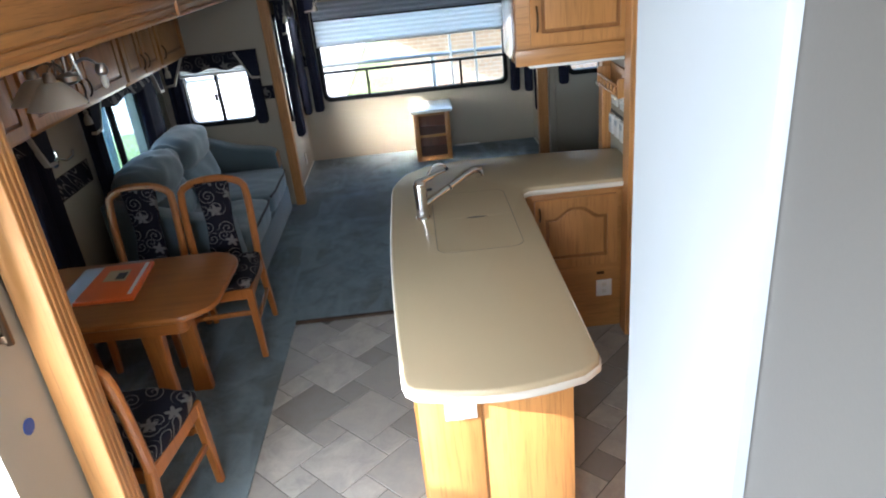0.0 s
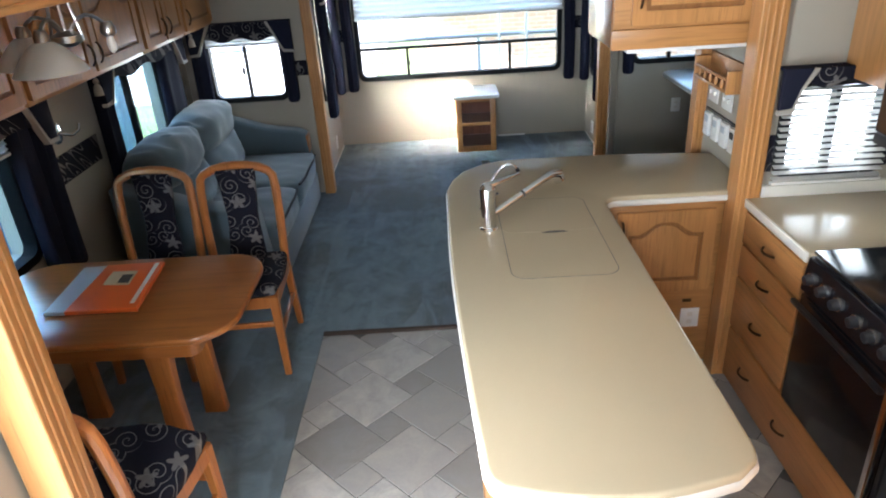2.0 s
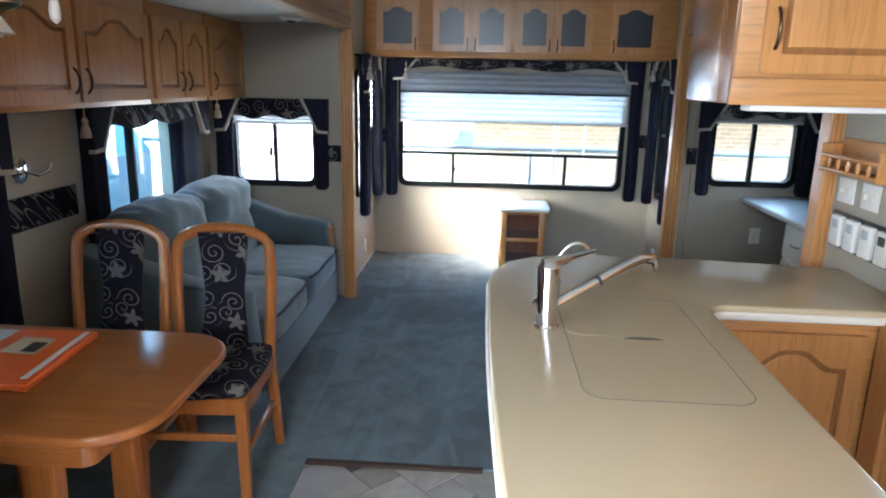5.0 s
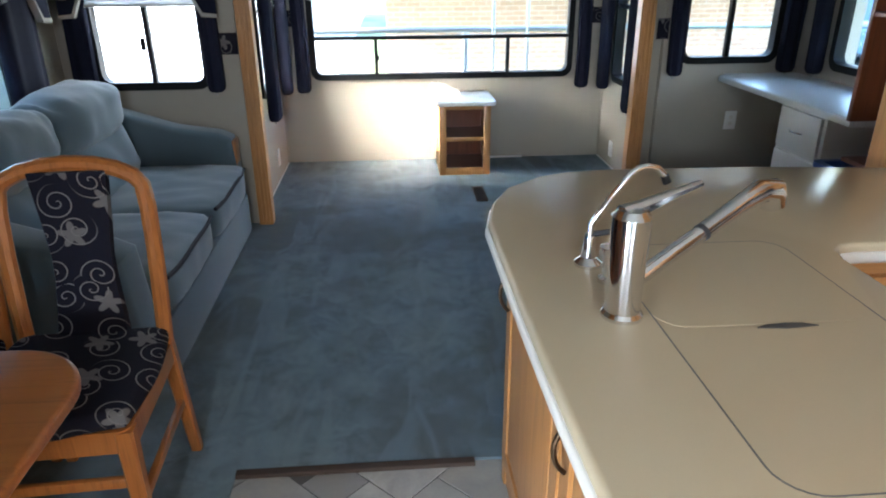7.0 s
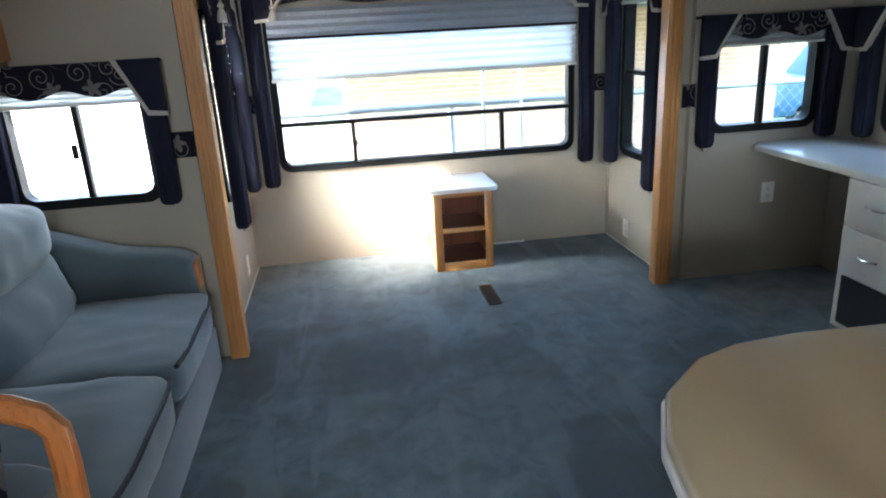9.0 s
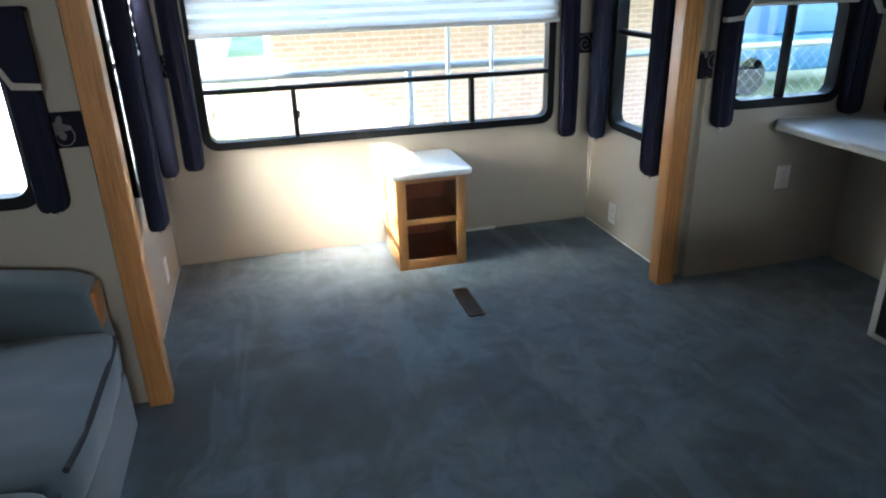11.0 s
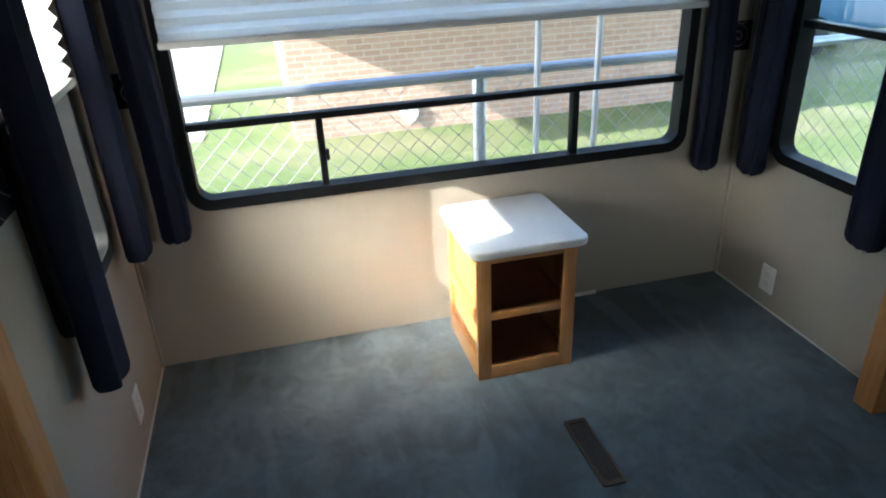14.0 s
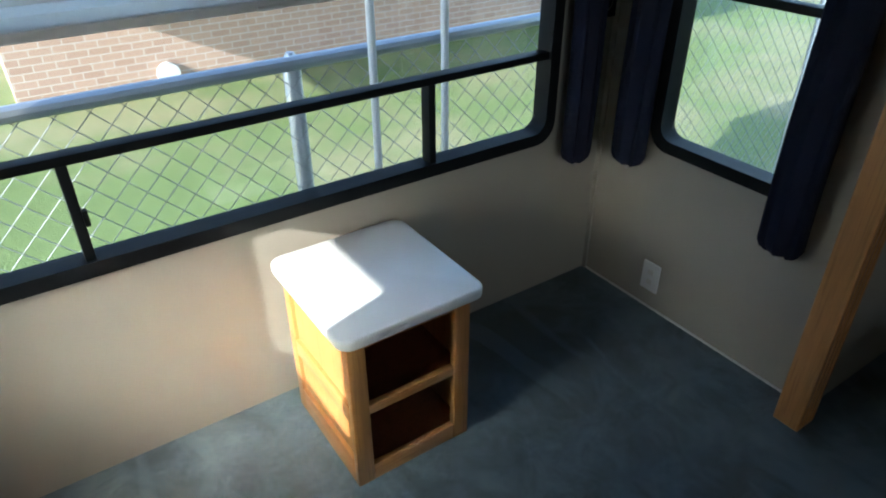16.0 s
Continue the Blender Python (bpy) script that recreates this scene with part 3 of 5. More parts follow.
sh = thing("pleated_shade", 0, 7.86, 1.2, "white pleated day-night shade drawn a third of the way down", "window shade")
part("day_shade", pleated(bmesh.new(), 1, 7.855, -0.955, 0.945, 1.20, 1.425), day_shade, sh, smooth=False)
part("night_shade", pleated(bmesh.new(), 1, 7.855, -0.955, 0.945, 1.437, 1.60), night_shade, sh, "grey night section", smooth=False)
part("middle_rail", boxm(-0.96, 0.95, 7.842, 7.868, 1.424, 1.438, 0.003), curtain_mat, sh)
part("bottom_rail", boxm(-0.96, 0.95, 7.840, 7.870, 1.178, 1.20, 0.004), white_plastic, sh)
part("pull_tab", boxm(-0.03, 0.03, 7.834, 7.842, 1.178, 1.188, 0.003), white_plastic, sh)
# Assumed shade, lowered to end the sun patch on the end table.
sh = thing("pleated_shade", -1.165, 7.35, 1.13, "white pleated shade assumed half drawn to cut the sun patch", "window shade")
part("day_shade", pleated(bmesh.new(), 0, -1.165, 7.10, 7.60, 1.162, 1.60), day_shade, sh, smooth=False)
part("bottom_rail", boxm(-1.18, -1.15, 7.10, 7.60, 1.142, 1.162, 0.004), white_plastic, sh)
for nm, ax, w, u0, u1, z0, z1 in (("end", 1, 6.565, -1.94, -1.36, 1.215, 1.32), ("desk", 1, 6.895, 1.36, 1.95, 1.275, 1.33), ("desk2", 0, 2.085, 5.88, 6.6, 1.25, 1.33),
                                  ("dine", 0, -2.085, 3.03, 4.26, 1.16, 1.33), ("side", 0, 1.165, 7.1, 7.66, 1.52, 1.6)):
    mid = (u0 + u1) / 2
    sh = thing("pleated_shade", w if ax == 0 else mid, mid if ax == 0 else w, z0, "raised pale pleated shade gathered under the valance", "window shade")
    part("day_shade", pleated(bmesh.new(), ax, w, u0, u1, z0 + 0.015, z1, 0.012), day_shade, sh, smooth=False)
    part("bottom_rail", boxm(w - 0.014, w + 0.014, u0, u1, z0, z0 + 0.014, 0.003) if ax == 0 else boxm(u0, u1, w - 0.014, w + 0.014, z0, z0 + 0.014, 0.003), white_plastic, sh)


def curtain(x, y, z0, z1, wide, axis, label="narrow navy curtain panel hanging beside the window", deep=0.035):
    """A stuffed, softly folded cloth leg; axis: the way it runs along its wall."""
    t = thing("curtain", x, y, z0, label, "curtain")
    loops, n = [], 28
    levels = [z0, z0 + 0.01, z0 + 0.03] + [z0 + 0.03 + (z1 - z0 - 0.03) * i / 9 for i in range(1, 10)]
    for k, z in enumerate(levels):
        s = (0.55, 0.85, 1.0)[k] if k < 3 else 1.0
        lp = []
        for i in range(n):
            a = 2 * math.pi * i / n
            cu, cv = math.cos(a), math.sin(a)
            fold = 0.008 * math.sin(cu * 7 + 0.6 * math.sin(z * 4 + x)) if cv > 0 else 0.008 * math.sin(cu * 7 + 1.6 + 0.5 * math.sin(z * 5 + y))
            u = s * wide / 2 * math.copysign(abs(cu) ** 0.7, cu) + 0.004 * math.sin(z * 6 + x * 3)
            v = s * deep * math.copysign(abs(cv) ** 0.8, cv) + fold * (1 if cv > 0 else -1)
            lp.append((x + u, y + v, z) if axis == 0 else (x + v, y + u, z))
        loops.append(lp)
    part("panel", tube_rings(bmesh.new(), loops), curtain_mat, t)
    r = 0.009
    part("cord_end", lathe(bmesh.new(), x, y, [(0.002, z0 - 0.022), (r, z0 - 0.014), (r, z0 - 0.004), (0.003, z0 + 0.002)], 10), trim_cloth, t, "small cream toggle")
    return t


for c in ((-1.03, 7.83, 0.545, 1.70, 0.10, 0), (1.01, 7.83, 0.55, 1.70, 0.10, 0), (-1.13, 7.115, 0.50, 1.70, 0.15, 1), (-1.13, 7.70, 0.56, 1.70, 0.12, 1),
          (1.13, 7.12, 0.50, 1.70, 0.13, 1), (1.13, 7.70, 0.56, 1.70, 0.12, 1), (-1.33, 6.56, 0.78, 1.38, 0.09, 0), (-1.99, 6.56, 0.78, 1.38, 0.12, 0),
          (1.31, 6.88, 0.77, 1.42, 0.09, 0), (2.01, 6.88, 0.78, 1.42, 0.11, 0), (2.06, 6.68, 0.80, 1.42, 0.10, 1),
          (-2.06, 4.29, 0.55, 1.38, 0.13, 1), (-2.06, 4.44, 0.52, 1.38, 0.10, 1), (-2.06, 5.12, 0.62, 1.38, 0.14, 1), (-2.06, 6.12, 0.62, 1.38, 0.30, 1), (-2.06, 2.95, 0.55, 1.38, 0.12, 1)):
    curtain(*c)


def valance(x, y, u0, u1, z0, z1, axis, out, label="scroll-patterned padded valance with navy corner drapes"):
    """A padded board with a scalloped lower edge; it stands out from the wall at x or y by out (signed)."""
    w = y if axis == 0 else x
    t = thing("valance", x if axis == 1 else (u0 + u1) / 2, y if axis == 0 else (u0 + u1) / 2, z0, label, "valance")
    n = 40
    low = []
    for i in range(n + 1):
        f = i / n
        low.append((u0 + f * (u1 - u0), z0 + 0.03 * (0.5 - 0.5 * math.cos(f * 2 * math.pi * 3)) + 0.01))
    line = low + [(u1, z1), (u0, z1)]
    ax = 1 if axis == 0 else 0
    part("face", prism(bmesh.new(), line, ax, w + out, w + out * 0.72, 0.004), scroll, t)
    part("top_board", boxm(u0, u1, min(w, w + out * 0.7), max(w, w + out * 0.7), z1 - 0.012, z1 - 0.001) if axis == 0 else boxm(min(w, w + out * 0.7), max(w, w + out * 0.7), u0, u1, z1 - 0.012, z1 - 0.001), curtain_mat, t)
    d = min(0.17, (u1 - u0) * 0.2)
    for s, e in ((u0, 1), (u1, -1)):
        ol = [(s - e * 0.015, z1 + 0.004), (s - e * 0.015, z0 - 0.06), (s + e * d * 0.35, z0 - 0.055), (s + e * d * 0.6, z0 + 0.02), (s + e * d, z1 + 0.004)]
        part("corner_drape", prism(bmesh.new(), ol, ax, w + out * 1.22, w + out * 0.9, 0.005), curtain_mat, t)
        ol2 = [(s - e * 0.018, z0 - 0.06), (s - e * 0.018, z0 - 0.078), (s + e * d * 0.40, z0 - 0.073), (s + e * d * 0.66, z0 + 0.012), (s + e * (d + 0.02), z1), (s + e * d, z1 + 0.002), (s + e * d * 0.6, z0 + 0.022), (s + e * d * 0.35, z0 - 0.053)]
        part("fringe", prism(bmesh.new(), ol2, ax, w + out * 1.24, w + out * 0.92), trim_cloth, t)
    return t


def tassel(x, y, z):
    t = thing("tassel", x, y, z, "cream curtain tassel on a short cord", "tassel", "tassels")
    part("skirt", lathe(bmesh.new(), x, y, [(0.024, z), (0.022, z + 0.03), (0.014, z + 0.055), (0.008, z + 0.06)], 14), trim_cloth, t)
    part("knot", lathe(bmesh.new(), x, y, [(0.006, z + 0.058), (0.015, z + 0.068), (0.015, z + 0.078), (0.005, z + 0.09)], 12), trim_cloth, t)
    part("cord", tube(bmesh.new(), [(x, y, z + 0.088), (x, y, z + 0.14)], 0.004, 6), trim_cloth, t)
    return t


valance(0, 7.9, -0.99, 0.98, 1.60, 1.70, 0, -0.10)
valance(-1.2, 7.38, 7.04, 7.78, 1.50, 1.70, 1, 0.09)
valance(1.2, 7.38, 7.04, 7.78, 1.54, 1.70, 1, -0.09)
valance(0, 6.6, -2.02, -1.28, 1.24, 1.385, 0, -0.09)
valance(0, 6.93, 1.25, 2.08, 1.30, 1.43, 0, -0.09)
valance(2.12, 0, 5.80, 6.74, 1.30, 1.43, 1, -0.09)
valance(-2.12, 0, 2.9, 4.48, 1.22, 1.38, 1, 0.10)
valance(-2.12, 0, 5.05, 6.32, 1.24, 1.38, 1, 0.10)
for p in ((-0.90, 7.76, 1.53), (0.89, 7.76, 1.55), (-1.07, 7.0, 1.52), (1.07, 7.6, 1.55), (-2.0, 4.98, 1.24), (-1.95, 6.36, 1.26)):
    tassel(*p)
for nm, bm in (("trim_3", boxm(-1.19, -1.08, 7.893, 7.9, 1.0, 1.11)), ("trim_4", boxm(1.06, 1.19, 7.893, 7.9, 1.0, 1.11)), ("trim_5", boxm(-1.30, -1.2, 6.592, 6.6, 0.97, 1.08)),
               ("trim_6", boxm(1.2, 1.27, 6.922, 6.93, 0.98, 1.10)), ("trim_7", boxm(-2.12, -2.112, 4.5, 5.04, 0.88, 1.02)), ("trim_8", boxm(1.085, 1.12, 3.962, 3.97, 0.98, 1.13)),
               ("trim_9", boxm(1.55, 1.66, 3.962, 3.97, 0.98, 1.10)), ("trim_10", boxm(-1.2, -1.192, 6.65, 7.05, 1.0, 1.11))):
    structure(nm, bm, border_mat, "dark scroll wallpaper border strip")


# ---- cabinet work ----
def arch_line(u0, u1, z0, z1, rise, n=14):
    """A panel outline with a cathedral arch along the top."""
    top = []
    for i in range(n + 1):
        f = i / n
        g = min(1, max(0, (0.5 - abs(f - 0.5) - 0.12) / 0.30))
        top.append((u1 - f * (u1 - u0), z1 - rise + rise * (g * g * (3 - 2 * g))))
    return [(u0, z0), (u1, z0)] + top


def pull(bm, axis, w, out, u, z, vertical=True, size=0.09):
    pts = []
    for i in range(9):
        f = i / 8 - 0.5
        lift = out * (0.004 + 0.022 * math.cos(f * math.pi) ** 0.7)
        a, b = (u, z + f * size) if vertical else (u + f * size, z)
        pts.append((w + lift, a, b) if axis == 0 else (a, w + lift, b))
    return tube(bm, pts, 0.005, 8)


def cab_door(parent, axis, w, out, u0, u1, z0, z1, pull_at=None, rise=0.05, grain=None, glass=None, name="door"):
    """A raised-panel door on a face; out: sign of the way it faces."""
    f = w + out * 0.019
    lo, hi = sorted((w, f))
    fr = 0.052
    inner = rounded(u0 + fr, u1 - fr, z0 + fr, z1 - fr, 0.004, 1)
    outer = rounded(u0, u1, z0, z1, 0.006, 1)
    d = part(name, ring(bmesh.new(), outer, inner, axis, lo, hi), wood_z, parent)
    if glass:
        part("pane", prism(bmesh.new(), inner, axis, w + out * 0.004, w + out * 0.010), glass, d)
        al = arch_line(u0 + fr, u1 - fr, z0 + fr, z1 - fr, 0.035)
        part("arched_rail", prism(bmesh.new(), al[2:] + [(u0 + fr, z1 - fr + 0.004), (u1 - fr, z1 - fr + 0.004)], axis, *sorted((w + out * 0.003, w + out * 0.0185))), wood_x, d)
    else:
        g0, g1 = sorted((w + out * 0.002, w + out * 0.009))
        # Recess painted with groove shade so the raised panel stands out.
        part("panel", prism(bmesh.new(), inner, axis, g0, g1), shaded_groove_wood, d)
        g0, g1 = sorted((w + out * 0.007, w + out * 0.017))
        part("raised_panel", prism(bmesh.new(), arch_line(u0 + fr + 0.018, u1 - fr - 0.018, z0 + fr + 0.018, z1 - fr - 0.016, rise), axis, g0, g1, 0.005), wood_z, d)
        # the arched upper rail
        al = arch_line(u0 + fr, u1 - fr, z0 + fr, z1 - fr, rise)
        arch = al[2:] + [(u0 + fr, z1 - fr + 0.004), (u1 - fr, z1 - fr + 0.004)]
        g0, g1 = sorted((w + out * 0.003, w + out * 0.0185))
        part("arched_rail", prism(bmesh.new(), arch, axis, g0, g1), wood_z, d)
    if pull_at:
        part("handle", pull(bmesh.new(), axis, f, out, *pull_at), bronze, d, "dark bronze bow handle")
    return d


def drawer_front(parent, axis, w, out, u0, u1, z0, z1, mat=None, handle=bronze, size=0.09):
    f = w + out * 0.019
    lo, hi = sorted((w, f))
    bm = boxm(lo, hi, u0, u1, z0, z1, 0.005) if axis == 0 else boxm(u0, u1, lo, hi, z0, z1, 0.005)
    d = part("drawer", bm, mat or (wood_y if axis == 0 else wood_x), parent)
    part("handle", pull(bmesh.new(), axis, f, out, (u0 + u1) / 2, (z0 + z1) / 2, False, size), handle, d, "bow handle")
    return d


# overhead cabinets in the slide-out
XF = -1.86
for y0, y1, doors in ((2.60, 3.34, 2), (3.36, 4.10, 2), (4.12, 5.32, 2), (5.34, 6.00, 2), (6.02, 6.595, 1)):
    c = thing("overhead_cabinet", -1.99, (y0 + y1) / 2, 1.38, "oak overhead cabinet with arched raised-panel doors", "cabinet", "overhead cabinets")
    part("body", boxm(-2.118, XF, y0, y1, 1.382, SL_CEIL - 0.002, 0.003), wood_y, c)
    step = (y1 - y0) / doors
    for i in range(doors):
        a, b = y0 + i * step + 0.012, y0 + (i + 1) * step - 0.012
        py = (b - 0.03 if i == 0 else a + 0.03) if doors == 2 else a + 0.035
        cab_door(c, 0, XF, 1, a, b, 1.405, 1.80, (py, 1.49, True, 0.10), 0.06)

# rear overhead cabinet
c = thing("rear_cabinet", 0, 7.7, 1.70, "oak overhead cabinet with dark glass doors across the rear wall", "cabinet")
part("body", boxm(-1.198, 1.198, 7.50, 7.898, 1.702, 2.198, 0.003), wood_x, c)
for a, b, p in ((-1.10, -0.77, 1), (-0.66, -0.365, 1), (-0.355, -0.06, 0), (-0.02, 0.265, 1), (0.275, 0.56, 0), (0.70, 1.06, 0)):
    cab_door(c, 1, 7.50, -1, a, b, 1.745, 2.12, (b - 0.025 if p else a + 0.025, 1.80, True, 0.09), glass=smoked)

# cabinet over the peninsula
c = thing("upper_cabinet", 0.79, 4.32, 1.47, "oak upper cabinet with a glossy side panel over the peninsula", "cabinet")
part("body", boxm(0.49, 1.098, 4.10, 4.54, 1.472, 2.198, 0.004), wood_x, c)
part("side_panel", boxm(0.484, 0.4915, 4.115, 4.535, 1.475, 2.198, 0.002), gloss_wood, c, "glossy oak side panel with its shade in the base colour")
part("front_rail", boxm(0.482, 1.096, 4.088, 4.10, 1.470, 1.545, 0.003), wood_x, c)
cab_door(c, 1, 4.10, -1, 0.555, 1.03, 1.56, 2.16, (0.585, 1.68, True, 0.11))
lamp = thing("under_cabinet_light", 0.80, 4.16, 1.45, "slim white light fitting under the cabinet", "light fitting")
part("housing", boxm(0.55, 1.08, 4.11, 4.19, 1.452, 1.4705, 0.005), white_plastic, lamp)

# ---- island and peninsula ----
isl = thing("island_cabinet", 0.15, 3.3, 0, "oak island base cabinet with a white outlet on its end", "cabinet")
part("body", boxm(-0.10, 0.385, 2.56, 4.38, -0.003, 0.838, 0.004), wood_z, isl)
part("end_panel", boxm(0.10, 0.388, 2.552, 2.562, 0.03, 0.835, 0.003), wood_z, isl)
part("end_stile", boxm(-0.103, 0.092, 2.548, 2.562, 0.0, 0.835, 0.003), wood_z, isl)
part("corner_post", boxm(-0.108, -0.06, 4.36, 4.40, -0.003, 0.836, 0.006), wood_z, isl)
for y0, y1 in ((2.62, 3.18), (3.2, 3.76), (3.78, 4.34)):
    cab_door(isl, 0, -0.10, -1, y0, y1, 0.12, 0.78, (y1 - 0.04, 0.66, True, 0.10))
pen = thing("peninsula_cabinet", 0.74, 4.3, 0, "oak peninsula cabinet with an arched door", "cabinet")
part("body", boxm(0.39, 1.096, 4.06, 4.44, -0.003, 0.838, 0.004), wood_x, pen)
cab_door(pen, 1, 4.06, -1, 0.535, 0.965, 0.40, 0.795, (0.558, 0.72, True, 0.07), 0.055)
part("catch", boxm(0.86, 0.90, 4.052, 4.06, 0.33, 0.345, 0.003), bronze, pen)


def outlet(x, y, z, axis, out, w=0.075, h=0.115, label="white wall outlet plate"):
    t = thing("wall_outlet", x, y, z - h / 2, label, "outlet")
    if axis == 0:
        a, b = sorted((x, x + out * 0.008))
        part("plate", boxm(a, b, y - w / 2, y + w / 2, z - h / 2, z + h / 2, 0.003), white_plastic, t)
        for dz in (-0.02, 0.02):
            part("socket", boxm(*sorted((x + out * 0.006, x + out * 0.0095)), y - 0.012, y + 0.012, z + dz - 0.011, z + dz + 0.011, 0.002), edge_white, t)
    else:
        a, b = sorted((y, y + out * 0.008))
        part("plate", boxm(x - w / 2, x + w / 2, a, b, z - h / 2, z + h / 2, 0.003), white_plastic, t)
        for dz in (-0.02, 0.02):
            part("socket", boxm(x - 0.012, x + 0.012, *sorted((y + out * 0.006, y + out * 0.0095)), z + dz - 0.011, z + dz + 0.011, 0.002), edge_white, t)
    return t


outlet(0.03, 2.548, 0.72, 1, -1, 0.10, 0.062, "white double outlet on the island end")
outlet(0.90, 4.06, 0.245, 1, -1, 0.085, 0.10, "white outlet low on the peninsula cabinet")
outlet(1.2, 7.57, 0.14, 0, -1)
outlet(-1.2, 7.46, 0.17, 0, 1)
outlet(1.74, 6.93, 0.48, 1, -1)

# the counter: one L-shaped top with a bowed side and rounded nose
edge = [(-0.135 - 0.055 * math.sin(math.pi * 0.5 * min(1, f / 0.8)), 2.52 + f * 1.70) for f in (i / 12 for i in range(13))]
edge += [(-0.165, 4.34), (-0.11, 4.455), (-0.01, 4.545), (0.08, 4.58), (0.20, 4.592), (0.6, 4.58), (1.098, 4.52), (1.098, 4.02), (0.53, 4.02), (0.50, 4.015), (0.475, 3.99), (0.465, 3.95)]
nose = [(0.465, 2.54), (0.455, 2.505), (0.42, 2.475)] + [(0.40 - 0.50 * i / 8, 2.465 - 0.05 * math.sin(math.pi * (i + 0.3) / 8.6)) for i in range(9)] + [(-0.125, 2.485)]
top = thing("countertop", 0.1, 3.3, 0.838, "grey laminate L-shaped countertop with a cream rounded edge", "countertop")
part("slab", prism(bmesh.new(), edge + nose, 2, 0.846, 0.884, 0.010), laminate, top)


def grow(ol, d):
    n, out = len(ol), []
    for i in range(n):
        p, q, r = (Vector(ol[j % n]) for j in (i - 1, i, i + 1))
        t = (r - p).normalized()
        out.append((q.x + d * t.y * -1, q.y + d * t.x))
    return out


part("edge_band", prism(bmesh.new(), grow(edge + nose, 0.006), 2, 0.839, 0.866, 0.008), edge_white, top, "cream edge band")
sink = thing("sink_cover", 0.2, 3.75, 0.884, "two-piece laminate sink cover flush with the counter", "sink cover")
part("front_board", prism(bmesh.new(), rounded(0.015, 0.375, 3.36, 3.715, 0.05), 2, 0.8841, 0.8846, 0.0), laminate, sink)
part("rear_board", prism(bmesh.new(), rounded(0.015, 0.375, 3.722, 4.05, 0.05), 2, 0.8841, 0.8846, 0.0), laminate, sink)
part("seam", ring(bmesh.new(), rounded(0.0125, 0.3775, 3.3575, 4.0525, 0.052), rounded(0.015, 0.375, 3.36, 4.05, 0.05), 2, 0.8838, 0.8845), grout, sink, "thin dark seam")
# Raised sliver, not a hollow; the notch's shade is in its dark colour.
part("finger_pull", prism(bmesh.new(), [(0.16, 3.708), (0.18, 3.717), (0.21, 3.719), (0.24, 3.717), (0.26, 3.708), (0.21, 3.703)], 2, 0.885, 0.8866), ink, sink, "dark sliver with the finger notch's shade in its colour")

FX, FY = -0.035, 3.77
fa = thing("kitchen_faucet", FX, FY, 0.884, "chrome pull-out kitchen faucet beside the sink", "faucet")
part("base", lathe(bmesh.new(), FX, FY, [(0.034, 0.884), (0.034, 0.890), (0.029, 0.896), (0.029, 0.985), (0.031, 1.03), (0.031, 1.055), (0.022, 1.066), (0.004, 1.07)], 24), chrome, fa)
part("lever", tube(bmesh.new(), [(FX - 0.015, FY, 1.055), (FX + 0.02, FY + 0.01, 1.062), (FX + 0.07, FY + 0.03, 1.074), (FX + 0.125, FY + 0.05, 1.086)], 0.012, 10, radii=[0.018, 0.016, 0.011, 0.007]), chrome, fa)
part("spout", tube(bmesh.new(), [(FX + 0.015, FY, 0.945), (FX + 0.09, FY + 0.03, 0.982), (FX + 0.135, FY + 0.048, 1.002)], 0.0135, 14), chrome, fa)
part("hose_collar", tube(bmesh.new(), [(FX + 0.135, FY + 0.048, 1.002), (FX + 0.142, FY + 0.051, 1.005)], 0.015, 14), black_matt, fa)
part("spray_head", tube(bmesh.new(), [(FX + 0.142, FY + 0.051, 1.005), (FX + 0.21, FY + 0.08, 1.038), (FX + 0.255, FY + 0.10, 1.054), (FX + 0.28, FY + 0.11, 1.050), (FX + 0.29, FY + 0.115, 1.025)], 0.016, 14, radii=[0.0145, 0.0155, 0.02, 0.025, 0.022]), chrome, fa)
GX, GY = -0.035, 3.97
fb = thing("water_filter_tap", GX, GY, 0.884, "slim chrome gooseneck drinking-water tap with a black lever", "faucet")
part("base", lathe(bmesh.new(), GX, GY, [(0.026, 0.884), (0.026, 0.89), (0.014, 0.90), (0.012, 0.935), (0.010, 0.945)], 18), chrome, fb)
pts = [(GX, GY, 0.94), (GX, GY, 0.965), (GX + 0.035, GY + 0.004, 1.015), (GX + 0.068, GY + 0.008, 1.056), (GX + 0.082, GY + 0.01, 1.066), (GX + 0.10, GY + 0.01, 1.070), (GX + 0.118, GY + 0.01, 1.066), (GX + 0.132, GY + 0.01, 1.052)]
part("gooseneck", tube(bmesh.new(), [pts[0], pts[1], pts[2], *pts[3:]], 0.0065, 12), chrome, fb)
part("nozzle", tube(bmesh.new(), [pts[-1], (GX + 0.139, GY + 0.01, 1.038)], 0.008, 10), black_matt, fb)
part("lever", tube(bmesh.new(), [(GX + 0.0, GY, 0.945), (GX + 0.055, GY - 0.01, 0.955)], 0.006, 8), black_matt, fb)
kn = thing("soap_pump_base", 0.0, 3.92, 0.884, "small chrome knob with a black collar on the counter", "knob")
part("stem", lathe(bmesh.new(), -0.02, 3.895, [(0.018, 0.884), (0.018, 0.892), (0.010, 0.895), (0.010, 0.93), (0.018, 0.932), (0.018, 0.952), (0.004, 0.957)], 16), chrome, kn)

